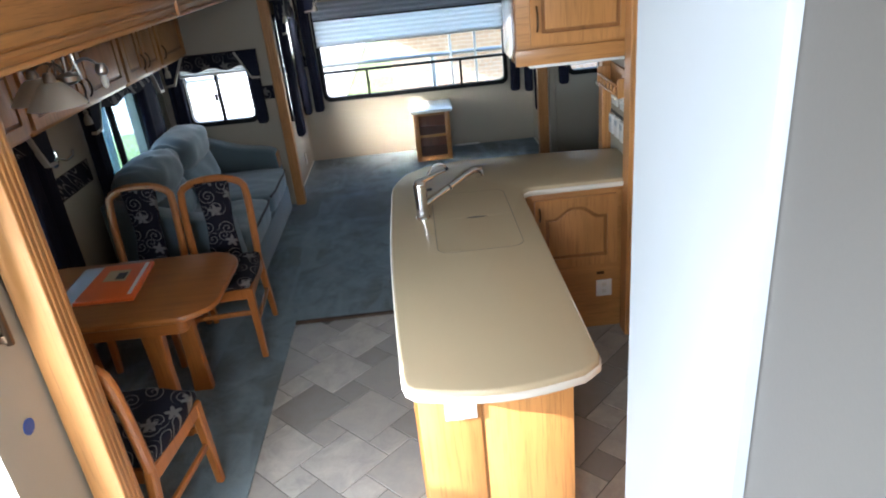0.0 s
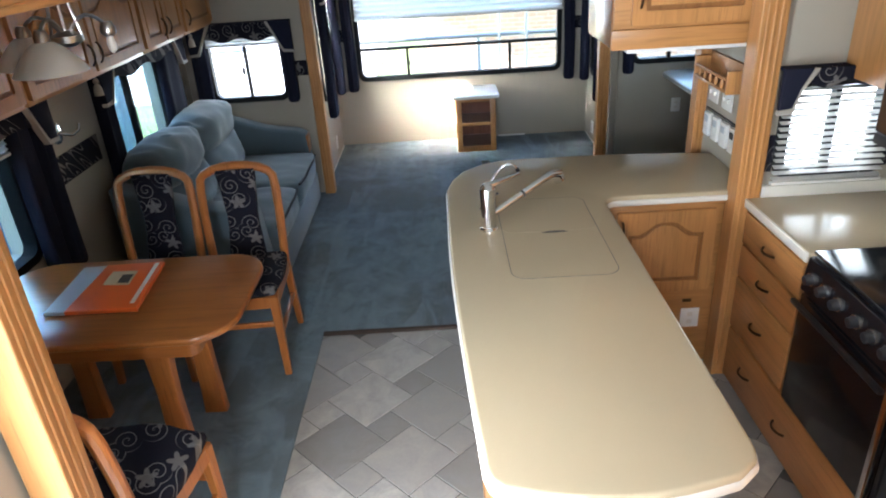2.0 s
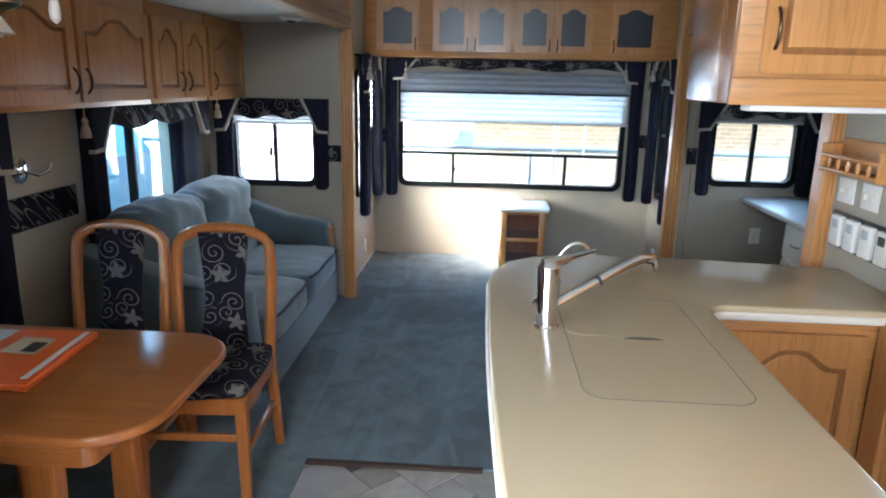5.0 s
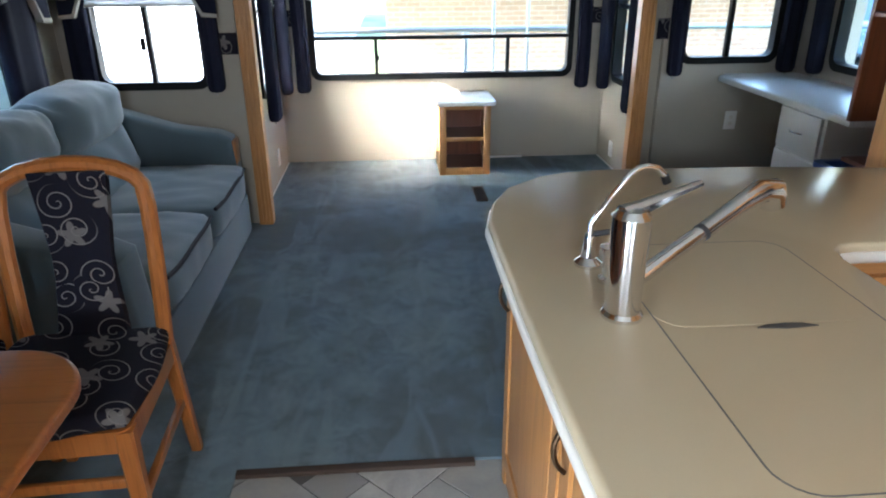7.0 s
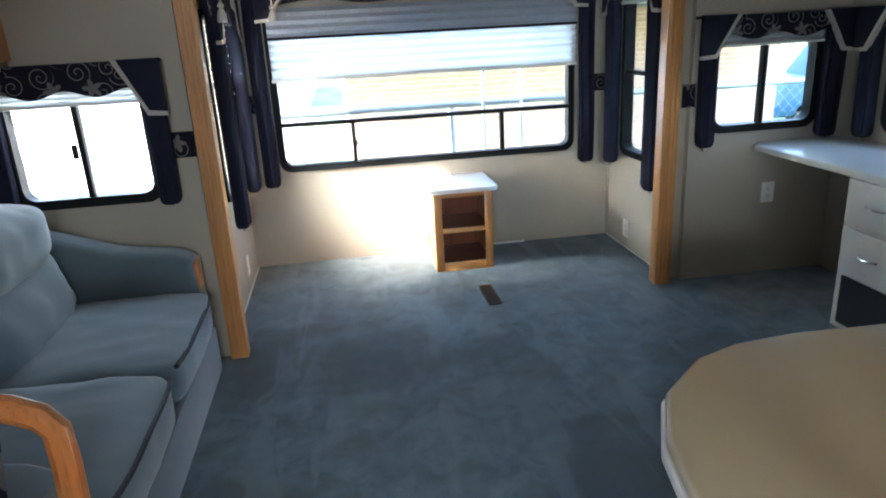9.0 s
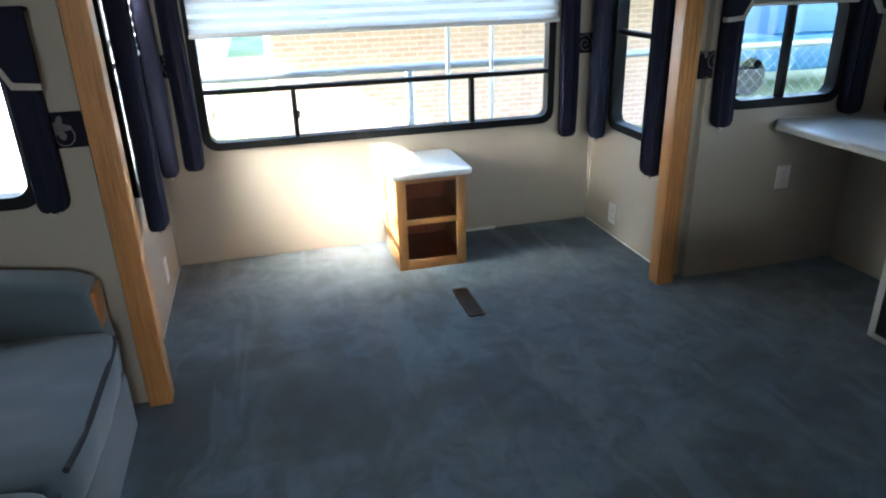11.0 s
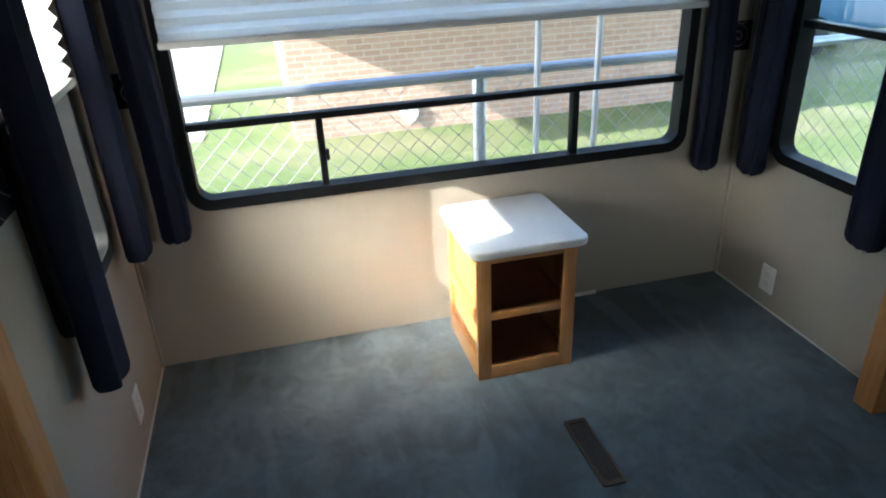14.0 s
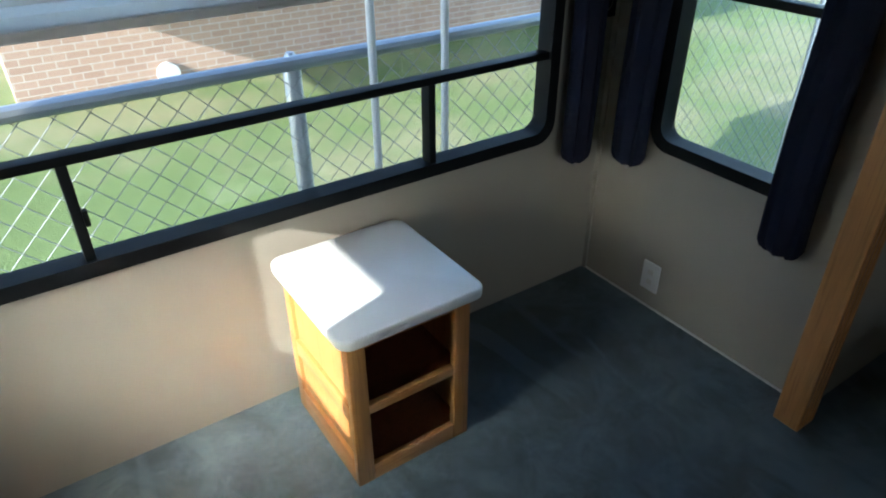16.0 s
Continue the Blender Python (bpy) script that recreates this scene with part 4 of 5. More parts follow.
# ---- galley ----
dr = thing("drawer_cabinet", 1.35, 3.68, 0, "oak drawer stack beside the stove", "cabinet")
part("body", boxm(1.05, 1.658, 3.44, 3.938, -0.003, 0.838), wood_y, dr)
for z0, z1 in ((0.685, 0.825), (0.535, 0.675), (0.285, 0.525)):
    drawer_front(dr, 0, 1.05, -1, 3.45, 3.93, z0, z1)
lo = thing("base_drawers", 1.35, 3.3, 0, "long oak drawers under the stove", "drawer unit")
part("body", boxm(1.052, 1.655, 2.86, 3.438, -0.003, 0.272), wood_y, lo)
drawer_front(lo, 0, 1.05, -1, 2.87, 3.93, 0.02, 0.27)
part("handle", pull(bmesh.new(), 0, 1.031, -1, 3.72, 0.16, False, 0.09), bronze, lo)
gc = thing("galley_counter", 1.35, 3.7, 0.838, "grey laminate galley counter with a pale edge and backsplash lip", "countertop")
part("slab", boxm(1.03, 1.657, 3.435, 3.938, 0.840, 0.880, 0.006), laminate, gc)
part("edge_band", boxm(1.022, 1.032, 3.435, 3.938, 0.842, 0.878, 0.003), edge_white, gc)
part("backsplash", boxm(1.085, 1.657, 3.94, 3.968, 0.842, 0.925, 0.006), edge_white, gc)
part("backsplash", boxm(1.632, 1.657, 2.9, 3.94, 0.882, 0.925, 0.006), edge_white, gc)

st = thing("stove", 1.34, 3.15, 0.275, "black gas range with a glass lid and chrome-ringed knobs", "stove")
part("body", boxm(1.045, 1.63, 2.88, 3.428, 0.275, 0.872, 0.006), black_matt, st)
part("glass_lid", boxm(1.04, 1.62, 2.885, 3.425, 0.882, 0.894, 0.004), black_gloss, st)
part("control_panel", prism(bmesh.new(), [(1.045, 0.75), (1.018, 0.75), (1.030, 0.868), (1.045, 0.872)], 1, 2.885, 3.425), black_gloss, st)
for i in range(6):
    y = 2.95 + i * 0.082 + (0.02 if i > 2 else 0)
    k = part("knob", tube(bmesh.new(), [(1.028, y, 0.808), (0.998, y, 0.805)], 0.02, 14, radii=[0.021, 0.016]), black_matt, st)
    part("knob_ring", tube(bmesh.new(), [(1.026, y, 0.808), (1.018, y, 0.8072)], 0.024, 16), chrome, k)
door = part("oven_door", boxm(1.022, 1.044, 2.89, 3.422, 0.285, 0.735, 0.006), black_gloss, st)
part("handle", boxm(0.985, 1.005, 2.90, 3.42, 0.70, 0.718, 0.006), black_matt, door)
part("trim_bar", boxm(1.012, 1.024, 2.892, 2.912, 0.29, 0.72, 0.003), chrome, door)
mw = thing("microwave", 1.4, 3.1, 1.26, "black over-range microwave oven", "microwave")
part("body", boxm(1.17, 1.655, 2.80, 3.43, 1.262, 1.64, 0.012), black_matt, mw)
d = part("door", boxm(1.145, 1.172, 2.96, 3.425, 1.30, 1.635, 0.012), black_gloss, mw)
part("handle", boxm(1.120, 1.137, 2.98, 3.0, 1.33, 1.60, 0.006), black_matt, d)
part("control_panel", boxm(1.15, 1.172, 2.81, 2.955, 1.30, 1.635, 0.006), black_gloss, mw)
part("vent_grille", boxm(1.15, 1.18, 2.81, 3.425, 1.265, 1.298, 0.004), black_matt, mw)
uc = thing("galley_upper_cabinet", 1.48, 3.6, 1.33, "oak upper cabinets round the microwave", "cabinet")
part("side_body", boxm(1.34, 1.657, 3.435, 3.966, 1.352, 2.198, 0.003), wood_z, uc)
part("top_body", boxm(1.18, 1.657, 2.80, 3.433, 1.645, 2.198, 0.003), wood_z, uc)
cab_door(uc, 0, 1.18, -1, 2.82, 3.42, 1.66, 2.17)
bl = thing("mini_blind", 1.335, 3.93, 0.93, "white slatted mini blind over the galley window", "blind")
for i in range(15):
    z = 0.955 + i * 0.0255
    bm = prism(bmesh.new(), [(3.925, z - 0.003), (3.949, z + 0.004), (3.949, z + 0.0052), (3.925, z - 0.0018)], 0, 1.115, 1.545)
    part("slat", bm, white_plastic, bl)
part("bottom_bar", boxm(1.112, 1.548, 3.925, 3.95, 0.932, 0.944, 0.003), white_plastic, bl)
for x in (1.19, 1.46):
    part("cord", tube(bmesh.new(), [(x, 3.937, 0.944), (x, 3.937, 1.33)], 0.0015, 5), white_plastic, bl)
valance(0, 3.968, 1.09, 1.56, 1.31, 1.40, 0, -0.07, "small scroll-patterned valance over the galley blind")

fr = thing("refrigerator", 1.32, 2.42, 0, "oak-panelled refrigerator with black door trim", "refrigerator")
part("body", boxm(1.02, 1.65, 2.0, 2.83, -0.003, 2.19, 0.004), wood_z, fr)
for z0, z1 in ((0.18, 1.18), (1.22, 1.9)):
    d = part("door", boxm(0.985, 1.02, 2.06, 2.77, z0, z1, 0.004), wood_z, fr)
    part("door_trim", boxm(0.972, 0.992, 2.755, 2.785, z0 - 0.01, z1 + 0.01, 0.004), black_frame, d)
    part("raised_panel", boxm(0.976, 0.987, 2.14, 2.69, z0 + 0.09, z1 - 0.09, 0.01), wood_z, d)
pa = thing("pantry", 1.3, 1.74, 0, "tall oak pantry cabinet beside the refrigerator", "cabinet")
part("body", boxm(0.98, 1.655, 1.48, 1.995, -0.003, 2.19, 0.004), wood_z, pa)
cab_door(pa, 0, 0.98, -1, 1.50, 1.97, 0.12, 2.1)

gh = thing("grab_handle", -1.17, 2.47, 1.17, "slim dark grab handle beside the entry door", "handle")
part("bar", tube(bmesh.new(), [(-1.165, 2.46, 1.18), (-1.16, 2.46, 1.52)], 0.011, 10), bronze, gh)
for z in (1.20, 1.50):
    part("mount", boxm(-1.2, -1.165, 2.448, 2.472, z - 0.012, z + 0.012, 0.003), bronze, gh)
dc = thing("wall_decal", -1.199, 2.44, 0.90, "small blue decal on the entry wall", "decal")
part("film", tube(bmesh.new(), [(-1.2, 2.44, 0.92), (-1.197, 2.44, 0.92)], 0.025, 14), blue_plastic, dc)

# switches, mail holder and controls over the peninsula
ml = thing("mail_rack", 1.04, 4.42, 1.22, "small oak mail rack with spindles on the wall", "rack")
part("back", boxm(1.086, 1.098, 4.24, 4.62, 1.235, 1.35, 0.004), wood_y, ml)
part("bottom", boxm(1.012, 1.086, 4.24, 4.62, 1.235, 1.247, 0.003), wood_y, ml)
part("rail", boxm(1.012, 1.024, 4.24, 4.62, 1.285, 1.297, 0.003), wood_y, ml)
part("end_board", boxm(1.012, 1.086, 4.236, 4.248, 1.23, 1.33, 0.004), wood_z, ml)
part("end_board", boxm(1.012, 1.086, 4.612, 4.624, 1.23, 1.33, 0.004), wood_z, ml)
for i in range(5):
    y = 4.30 + i * 0.065
    part("spindle", lathe(bmesh.new(), 1.018, y, [(0.004, 1.246), (0.009, 1.262), (0.009, 1.27), (0.004, 1.286)], 8), wood_z, ml)
for y in (4.56, 4.40):
    s = thing("switch_plate", 1.095, y, 1.13, "white light switch plate", "switch")
    part("plate", boxm(1.092, 1.099, y - 0.055, y + 0.055, 1.12, 1.21, 0.003), white_plastic, s)
    for dy in (-0.025, 0.025):
        part("toggle", boxm(1.082, 1.093, y + dy - 0.005, y + dy + 0.005, 1.155, 1.175, 0.002), edge_white, s)
cp = thing("control_panel", 1.095, 4.41, 0.95, "dark monitor panel with a row of white controls", "control panel")
part("backplate", boxm(1.088, 1.099, 4.19, 4.62, 0.955, 1.085, 0.004), black_matt, cp)
for i in range(4):
    y = 4.25 + i * 0.1
    k = part("module", boxm(1.068, 1.089, y - 0.035, y + 0.035, 0.965, 1.075, 0.005), white_plastic, cp)
    part("display", boxm(1.0655, 1.0685, y - 0.02, y + 0.02, 1.03, 1.06, 0.002), silver if i else ink, k)

# ---- dining ----
tb = thing("dining_table", -1.48, 3.68, 0.010, "honey-oak dining table with rounded corners", "table")
TX0, TX1, TY0, TY1 = -2.03, -0.97, 3.36, 4.03
part("tabletop", prism(bmesh.new(), rounded(TX0, TX1, TY0, TY1, 0.17, 10), 2, 0.692, 0.720, 0.009), table_wood, tb)
part("apron", ring(bmesh.new(), rounded(TX0 + 0.05, TX1 - 0.14, TY0 + 0.05, TY1 - 0.05, 0.04), rounded(TX0 + 0.07, TX1 - 0.16, TY0 + 0.07, TY1 - 0.07, 0.03), 2, 0.615, 0.692), table_wood, tb)
for x in (-1.30, -1.84):
    for y in (3.50, 3.87):
        ol = [(x - 0.05, 0.64), (x + 0.05, 0.64), (x + 0.038, 0.40), (x + 0.045, 0.10), (x + 0.05, 0.010), (x - 0.05, 0.010), (x - 0.045, 0.10), (x - 0.038, 0.40)]
        part("leg", prism(bmesh.new(), ol, 1, y - 0.025, y + 0.025, 0.004), chair_wood, tb)
en = thing("padded_mailer", -1.55, 3.78, 0.720, "orange and grey padded mailing envelope with a buff label", "envelope")
def quad(p, q, r, s, z0, z1, b=0.004):
    return prism(bmesh.new(), [p, q, r, s], 2, z0, z1, b)
part("body", quad((-1.64, 3.567), (-1.365, 3.565), (-1.40, 3.95), (-1.64, 3.945), 0.721, 0.742, 0.006), orange, en)
part("flap", quad((-1.72, 3.568), (-1.64, 3.567), (-1.64, 3.945), (-1.74, 3.94), 0.721, 0.739, 0.006), silver, en, "grey end of the mailer")
part("strip", quad((-1.405, 3.60), (-1.388, 3.60), (-1.415, 3.935), (-1.433, 3.935), 0.7422, 0.7432, 0.0), white_plastic, en, "white strip")
lb = part("label", quad((-1.58, 3.76), (-1.47, 3.75), (-1.48, 3.87), (-1.585, 3.875), 0.7422, 0.7432, 0.0), label_paper, en, "buff address label")
part("print", quad((-1.525, 3.77), (-1.48, 3.768), (-1.486, 3.84), (-1.53, 3.84), 0.7432, 0.7438, 0.0), ink, lb)

ch = thing("dining_chair", 0, 0, 0, "honey-oak dining chair with scroll-pattern cloth seat and splat", "chair", "dining chairs")
# built facing -y, at the origin
part("seat", prism(bmesh.new(), [(-0.19 - 0.02 * math.sin(math.pi * i / 6), -0.20 + 0.40 * i / 6) for i in range(7)][::-1] + [(-0.10 + 0.2 * i / 4, -0.215 - 0.02 * math.sin(math.pi * i / 4)) for i in range(5)] + [(0.19 + 0.02 * math.sin(math.pi * i / 6), -0.20 + 0.40 * i / 6) for i in range(7)], 2, 0.435, 0.485, 0.018), scroll, ch)
part("seat_frame", ring(bmesh.new(), rounded(-0.195, 0.195, -0.205, 0.205, 0.03), rounded(-0.165, 0.165, -0.175, 0.175, 0.02), 2, 0.375, 0.434), chair_wood, ch)
def leg(bm, x0, y0, z0, x1, y1, z1, r0, r1):
    return tube_rings(bm, [[(x + a * r, y + b * r, z) for a, b in ((-1, -0.7), (-0.7, -1), (0.7, -1), (1, -0.7), (1, 0.7), (0.7, 1), (-0.7, 1), (-1, 0.7))] for x, y, z, r in ((x0, y0, z0, r0), (x1, y1, z1, r1))])
for s in (-1, 1):
    part("leg", leg(bmesh.new(), s * 0.185, -0.20, 0.0, s * 0.178, -0.185, 0.43, 0.016, 0.022), chair_wood, ch)
    part("leg", leg(bmesh.new(), s * 0.185, 0.27, 0.0, s * 0.178, 0.19, 0.43, 0.016, 0.021), chair_wood, ch)
    part("stretcher", boxm(s * 0.182 - 0.009, s * 0.182 + 0.009, -0.19, 0.23, 0.20, 0.228, 0.004), chair_wood, ch)
part("stretcher", boxm(-0.18, 0.18, -0.202, -0.184, 0.27, 0.298, 0.004), chair_wood, ch)
hoop = [(-0.178, 0.19, 0.42), (-0.183, 0.205, 0.55), (-0.186, 0.222, 0.70), (-0.184, 0.238, 0.82)]
hoop += [(-0.182 * math.cos(a), 0.245 + 0.012 * math.sin(a), 0.85 + 0.085 * math.sin(a) ** 0.8) for a in (radians(d) for d in (12, 30, 50, 70, 90, 110, 130, 150, 168))]
hoop += [(0.184, 0.238, 0.82), (0.186, 0.222, 0.70), (0.183, 0.205, 0.55), (0.178, 0.19, 0.42)]
part("back_frame", tube(bmesh.new(), hoop, 0.022, 10), chair_wood, ch)
sp = []
for i in range(9):
    z = 0.46 + 0.46 * i / 8
    y = 0.195 + 0.06 * (i / 8) + 0.012 * math.sin(math.pi * i / 8)
    w = 0.072 + 0.022 * abs(i / 8 - 0.45) * 2
    sp.append([(-w, y - 0.02, z), (-w * 0.5, y - 0.032, z), (w * 0.5, y - 0.032, z), (w, y - 0.02, z), (w, y + 0.008, z), (-w, y + 0.008, z)])
part("back_splat", tube_rings(bmesh.new(), sp), scroll, ch)
ch.matrix_basis = pose(-1.215, 4.31, 0.010, 0, 0, 3)
copy_thing(ch, pose(-1.655, 4.31, 0.010, 0, 0, -2))
copy_thing(ch, pose(-1.25, 2.98, 0.010, 0, 0, 172))

pd = thing("pendant_light", -1.40, 3.70, 1.6, "brass-armed pendant lamp with white glass bell shades", "lamp")
part("canopy", lathe(bmesh.new(), -1.40, 3.70, [(0.06, 1.868), (0.06, 1.85), (0.02, 1.84)], 20), nickel, pd)
for dx in (-0.05, 0.0, 0.05):
    part("rod", tube(bmesh.new(), [(-1.40 + dx * 0.5, 3.70, 1.85), (-1.40 + dx, 3.70, 1.70)], 0.006, 8), nickel, pd)
part("hub", lathe(bmesh.new(), -1.40, 3.70, [(0.02, 1.665), (0.05, 1.68), (0.05, 1.70), (0.02, 1.715)], 18), nickel, pd)
for k, (dx, dy) in enumerate(((-0.01, -0.13), (-0.15, 0.02), (0.14, 0.0))):
    a = part("arm", tube(bmesh.new(), [(-1.40 + dx * f, 3.70 + dy * f, 1.69 + 0.07 * math.sin(math.pi * f * 0.85)) for f in (0.1, 0.25, 0.4, 0.55, 0.7, 0.85, 1.0)], 0.006, 8), nickel, pd)
    x, y = -1.40 + dx, 3.70 + dy
    part("socket", lathe(bmesh.new(), x, y, [(0.016, 1.735), (0.024, 1.715), (0.024, 1.70), (0.014, 1.69)], 14), nickel, a)
    if k < 2:
        part("shade", tube_rings(bmesh.new(), [[(x + r * math.cos(2 * math.pi * i / 28), y + r * math.sin(2 * math.pi * i / 28), z) for i in range(28)] for r, z in ((0.028, 1.70), (0.05, 1.685), (0.09, 1.64), (0.112, 1.605), (0.107, 1.605), (0.085, 1.638), (0.045, 1.68), (0.022, 1.695))], False), frosted, a, "white frosted glass bell shade")
    else:
        part("bulb", lathe(bmesh.new(), x, y, [(0.010, 1.69), (0.014, 1.665), (0.012, 1.645), (0.003, 1.635)], 12), frosted, a)
sc = thing("wall_sconce", -2.09, 4.66, 1.06, "small chrome swivel reading light on the wall", "lamp")
part("rose", tube(bmesh.new(), [(-2.119, 4.66, 1.13), (-2.10, 4.66, 1.13), (-2.088, 4.66, 1.13)], 0.05, 22, radii=[0.055, 0.052, 0.02]), chrome, sc)
part("arm", tube(bmesh.new(), [(-2.09, 4.66, 1.13), (-2.05, 4.70, 1.11), (-2.04, 4.75, 1.12), (-2.04, 4.77, 1.15)], 0.008, 8), chrome, sc)
dt = thing("smoke_detector", -1.36, 6.05, 1.82, "round white smoke detector on the slide-out ceiling", "detector")
part("case", lathe(bmesh.new(), -1.36, 6.05, [(0.05, 1.838), (0.062, 1.845), (0.065, 1.868)], 24), white_plastic, dt)
part("grille", lathe(bmesh.new(), -1.36, 6.05, [(0.02, 1.828), (0.03, 1.838), (0.032, 1.839)], 18), black_matt, dt)


# ---- sofa ----
def cushion(bm, x0, x1, y0, y1, z0, z1, puff, lean=0.0, n=18, wrinkle=0.007, r=0.32):
    """A stuffed block: a fine box swelled towards its middle."""
    bmesh.ops.create_cube(bm, size=2)
    bmesh.ops.subdivide_edges(bm, edges=bm.edges[:], cuts=n, use_grid_fill=True)
    cx, cy, cz = (x0 + x1) / 2, (y0 + y1) / 2, (z0 + z1) / 2
    hx, hy, hz = (x1 - x0) / 2, (y1 - y0) / 2, (z1 - z0) / 2
    for v in bm.verts:
        p = v.co.copy()
        q = Vector((max(-1 + r, min(1 - r, p.x)), max(-1 + r, min(1 - r, p.y)), max(-1 + r, min(1 - r, p.z))))
        d = p - q
        if d.length > 1e-6:
            p = q + d.normalized() * r
        m = (1 - p.x ** 2 * 0.9) * (1 - p.y ** 2 * 0.9) + (1 - p.y ** 2 * 0.9) * (1 - p.z ** 2 * 0.9) + (1 - p.x ** 2 * 0.9) * (1 - p.z ** 2 * 0.9)
        s = 1 + puff * m
        w = Vector((cx + p.x * hx * s, cy + p.y * hy * s, cz + p.z * hz * s))
        w += Vector((1, 1, 1)) * wrinkle * noise.noise(w * 9) + Vector((0, 0, 1)) * wrinkle * noise.noise(Vector((w.x * 5, w.y * 26, w.z * 5)))
        w.x -= lean * (w.z - z0)
        v.co = w
    return bm


sf = thing("sofa", -1.66, 5.72, 0.010, "grey-blue microsuede sleeper sofa with two seats and pillow back", "sofa")
part("base", boxm(-2.02, -1.235, 4.98, 6.42, 0.02, 0.26, 0.03, seg=3), sofa_cloth, sf)
for y0, y1 in ((4.99, 5.70), (5.705, 6.43)):
    s = part("seat_cushion", cushion(bmesh.new(), -1.95, -1.205, y0, y1, 0.245, 0.425, 0.05), sofa_cloth, sf)
    line = [(-1.203 + 0.016 * math.sin(math.pi * i / 10), y0 + 0.04 + (y1 - y0 - 0.08) * i / 10, 0.400 - 0.006 * math.sin(i * 0.9)) for i in range(11)]
    part("piping", tube(bmesh.new(), line, 0.009, 6), piping, s, "dark piping")
    part("back_cushion", cushion(bmesh.new(), -1.98, -1.70, y0 + 0.005, y1 - 0.005, 0.40, 0.71, 0.13, 0.28, r=0.6, wrinkle=0.012), sofa_cloth, sf)
    part("head_pillow", cushion(bmesh.new(), -2.04, -1.75, y0 + 0.015, y1 - 0.015, 0.63, 0.885, 0.12, 0.0, r=0.75, wrinkle=0.013), sofa_cloth, sf)
part("front_skirt", boxm(-1.236, -1.205, 4.98, 6.43, 0.03, 0.25, 0.012), sofa_cloth, sf)
for y0, y1 in ((4.80, 4.985), (6.42, 6.565)):
    bm = prism(bmesh.new(), [(-2.02, 0.03), (-1.25, 0.03), (-1.235, 0.30), (-1.26, 0.555), (-1.32, 0.585), (-1.55, 0.62), (-1.85, 0.72), (-2.02, 0.76)], 1, y0, y1, 0.03)
    part("arm", bm, sofa_cloth, sf)
part("arm_trim", boxm(-1.262, -1.246, 6.44, 6.55, 0.33, 0.54, 0.006), chair_wood, sf, "oak facing on the arm end")

# ---- lounge ----
et = thing("end_table", 0.11, 7.65, 0.010, "small oak end table with a white top and open shelves", "table")
X0, X1, Y0, Y1 = -0.075, 0.285, 7.445, 7.84
part("top", prism(bmesh.new(), rounded(X0 - 0.025, X1 + 0.035, Y0 - 0.03, Y1 + 0.02, 0.04), 2, 0.505, 0.535, 0.008), white_top, et)
for x0, x1 in ((X0, X0 + 0.05), (X1 - 0.05, X1)):
    part("stile", boxm(x0, x1, Y0, Y0 + 0.02, 0.010, 0.505, 0.003), wood_z, et)
for z0, z1 in ((0.010, 0.065), (0.255, 0.285), (0.475, 0.505)):
    part("rail", boxm(X0 + 0.05, X1 - 0.05, Y0 + 0.001, Y0 + 0.02, z0, z1, 0.003), wood_x, et)
part("side", boxm(X1 - 0.015, X1, Y0 + 0.02, Y1, 0.012, 0.503), wood_z, et)
# Inner back, shelf and floor board are darker than the oak outside.
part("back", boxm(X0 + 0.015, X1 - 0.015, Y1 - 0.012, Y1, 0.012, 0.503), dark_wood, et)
# the side towards the window is open, with posts and rails
part("post", boxm(X0, X0 + 0.02, Y1 - 0.05, Y1 - 0.012, 0.012, 0.503, 0.003), wood_z, et)
for z0, z1 in ((0.012, 0.10), (0.235, 0.29), (0.47, 0.503)):
    part("rail", boxm(X0, X0 + 0.018, Y0 + 0.02, Y1 - 0.05, z0, z1, 0.003), wood_y, et)
part("side_panel", boxm(X0 + 0.012, X0 + 0.02, Y0 + 0.02, Y1 - 0.05, 0.10, 0.47), wood_z, et)
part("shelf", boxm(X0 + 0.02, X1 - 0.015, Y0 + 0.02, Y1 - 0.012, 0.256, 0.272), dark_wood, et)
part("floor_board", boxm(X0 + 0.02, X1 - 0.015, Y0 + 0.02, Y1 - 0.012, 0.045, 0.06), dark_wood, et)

vt = thing("floor_vent", 0.155, 7.0, 0.010, "narrow brown metal floor register in the carpet", "vent")
part("frame", ring(bmesh.new(), rounded(0.12, 0.195, 6.86, 7.15, 0.006, 1), rounded(0.13, 0.185, 6.875, 7.135, 0.004, 1), 2, 0.008, 0.017), bronze, vt)
# Flat black sheet: the shade inside the duct is put into its colour.
part("duct_shade", boxm(0.13, 0.185, 6.875, 7.135, 0.0095, 0.0115), piping, vt)
for i in range(5):
    x = 0.136 + i * 0.0107
    part("slat", boxm(x - 0.002, x + 0.002, 6.876, 7.134, 0.0115, 0.016), bronze, vt)

# ---- desk ----
dk = thing("desk", 1.86, 6.3, 0.010, "built-in desk with a pale grey top and cream drawers", "desk")
part("desktop", prism(bmesh.new(), [(1.61, 5.60), (1.60, 6.4), (1.60, 6.86), (1.66, 6.928), (2.118, 6.928), (2.118, 5.60)], 2, 0.735, 0.770, 0.006), white_top, dk)
part("edge_band", boxm(1.592, 1.602, 5.60, 6.86, 0.737, 0.766, 0.003), edge_white, dk)
part("pedestal", boxm(1.64, 2.10, 5.82, 6.21, 0.010, 0.734, 0.003), edge_white, dk, "cream drawer pedestal")
for z0, z1 in ((0.52, 0.72), (0.29, 0.50)):
    drawer_front(dk, 0, 1.64, -1, 5.84, 6.19, z0, z1, edge_white, chrome, 0.11)
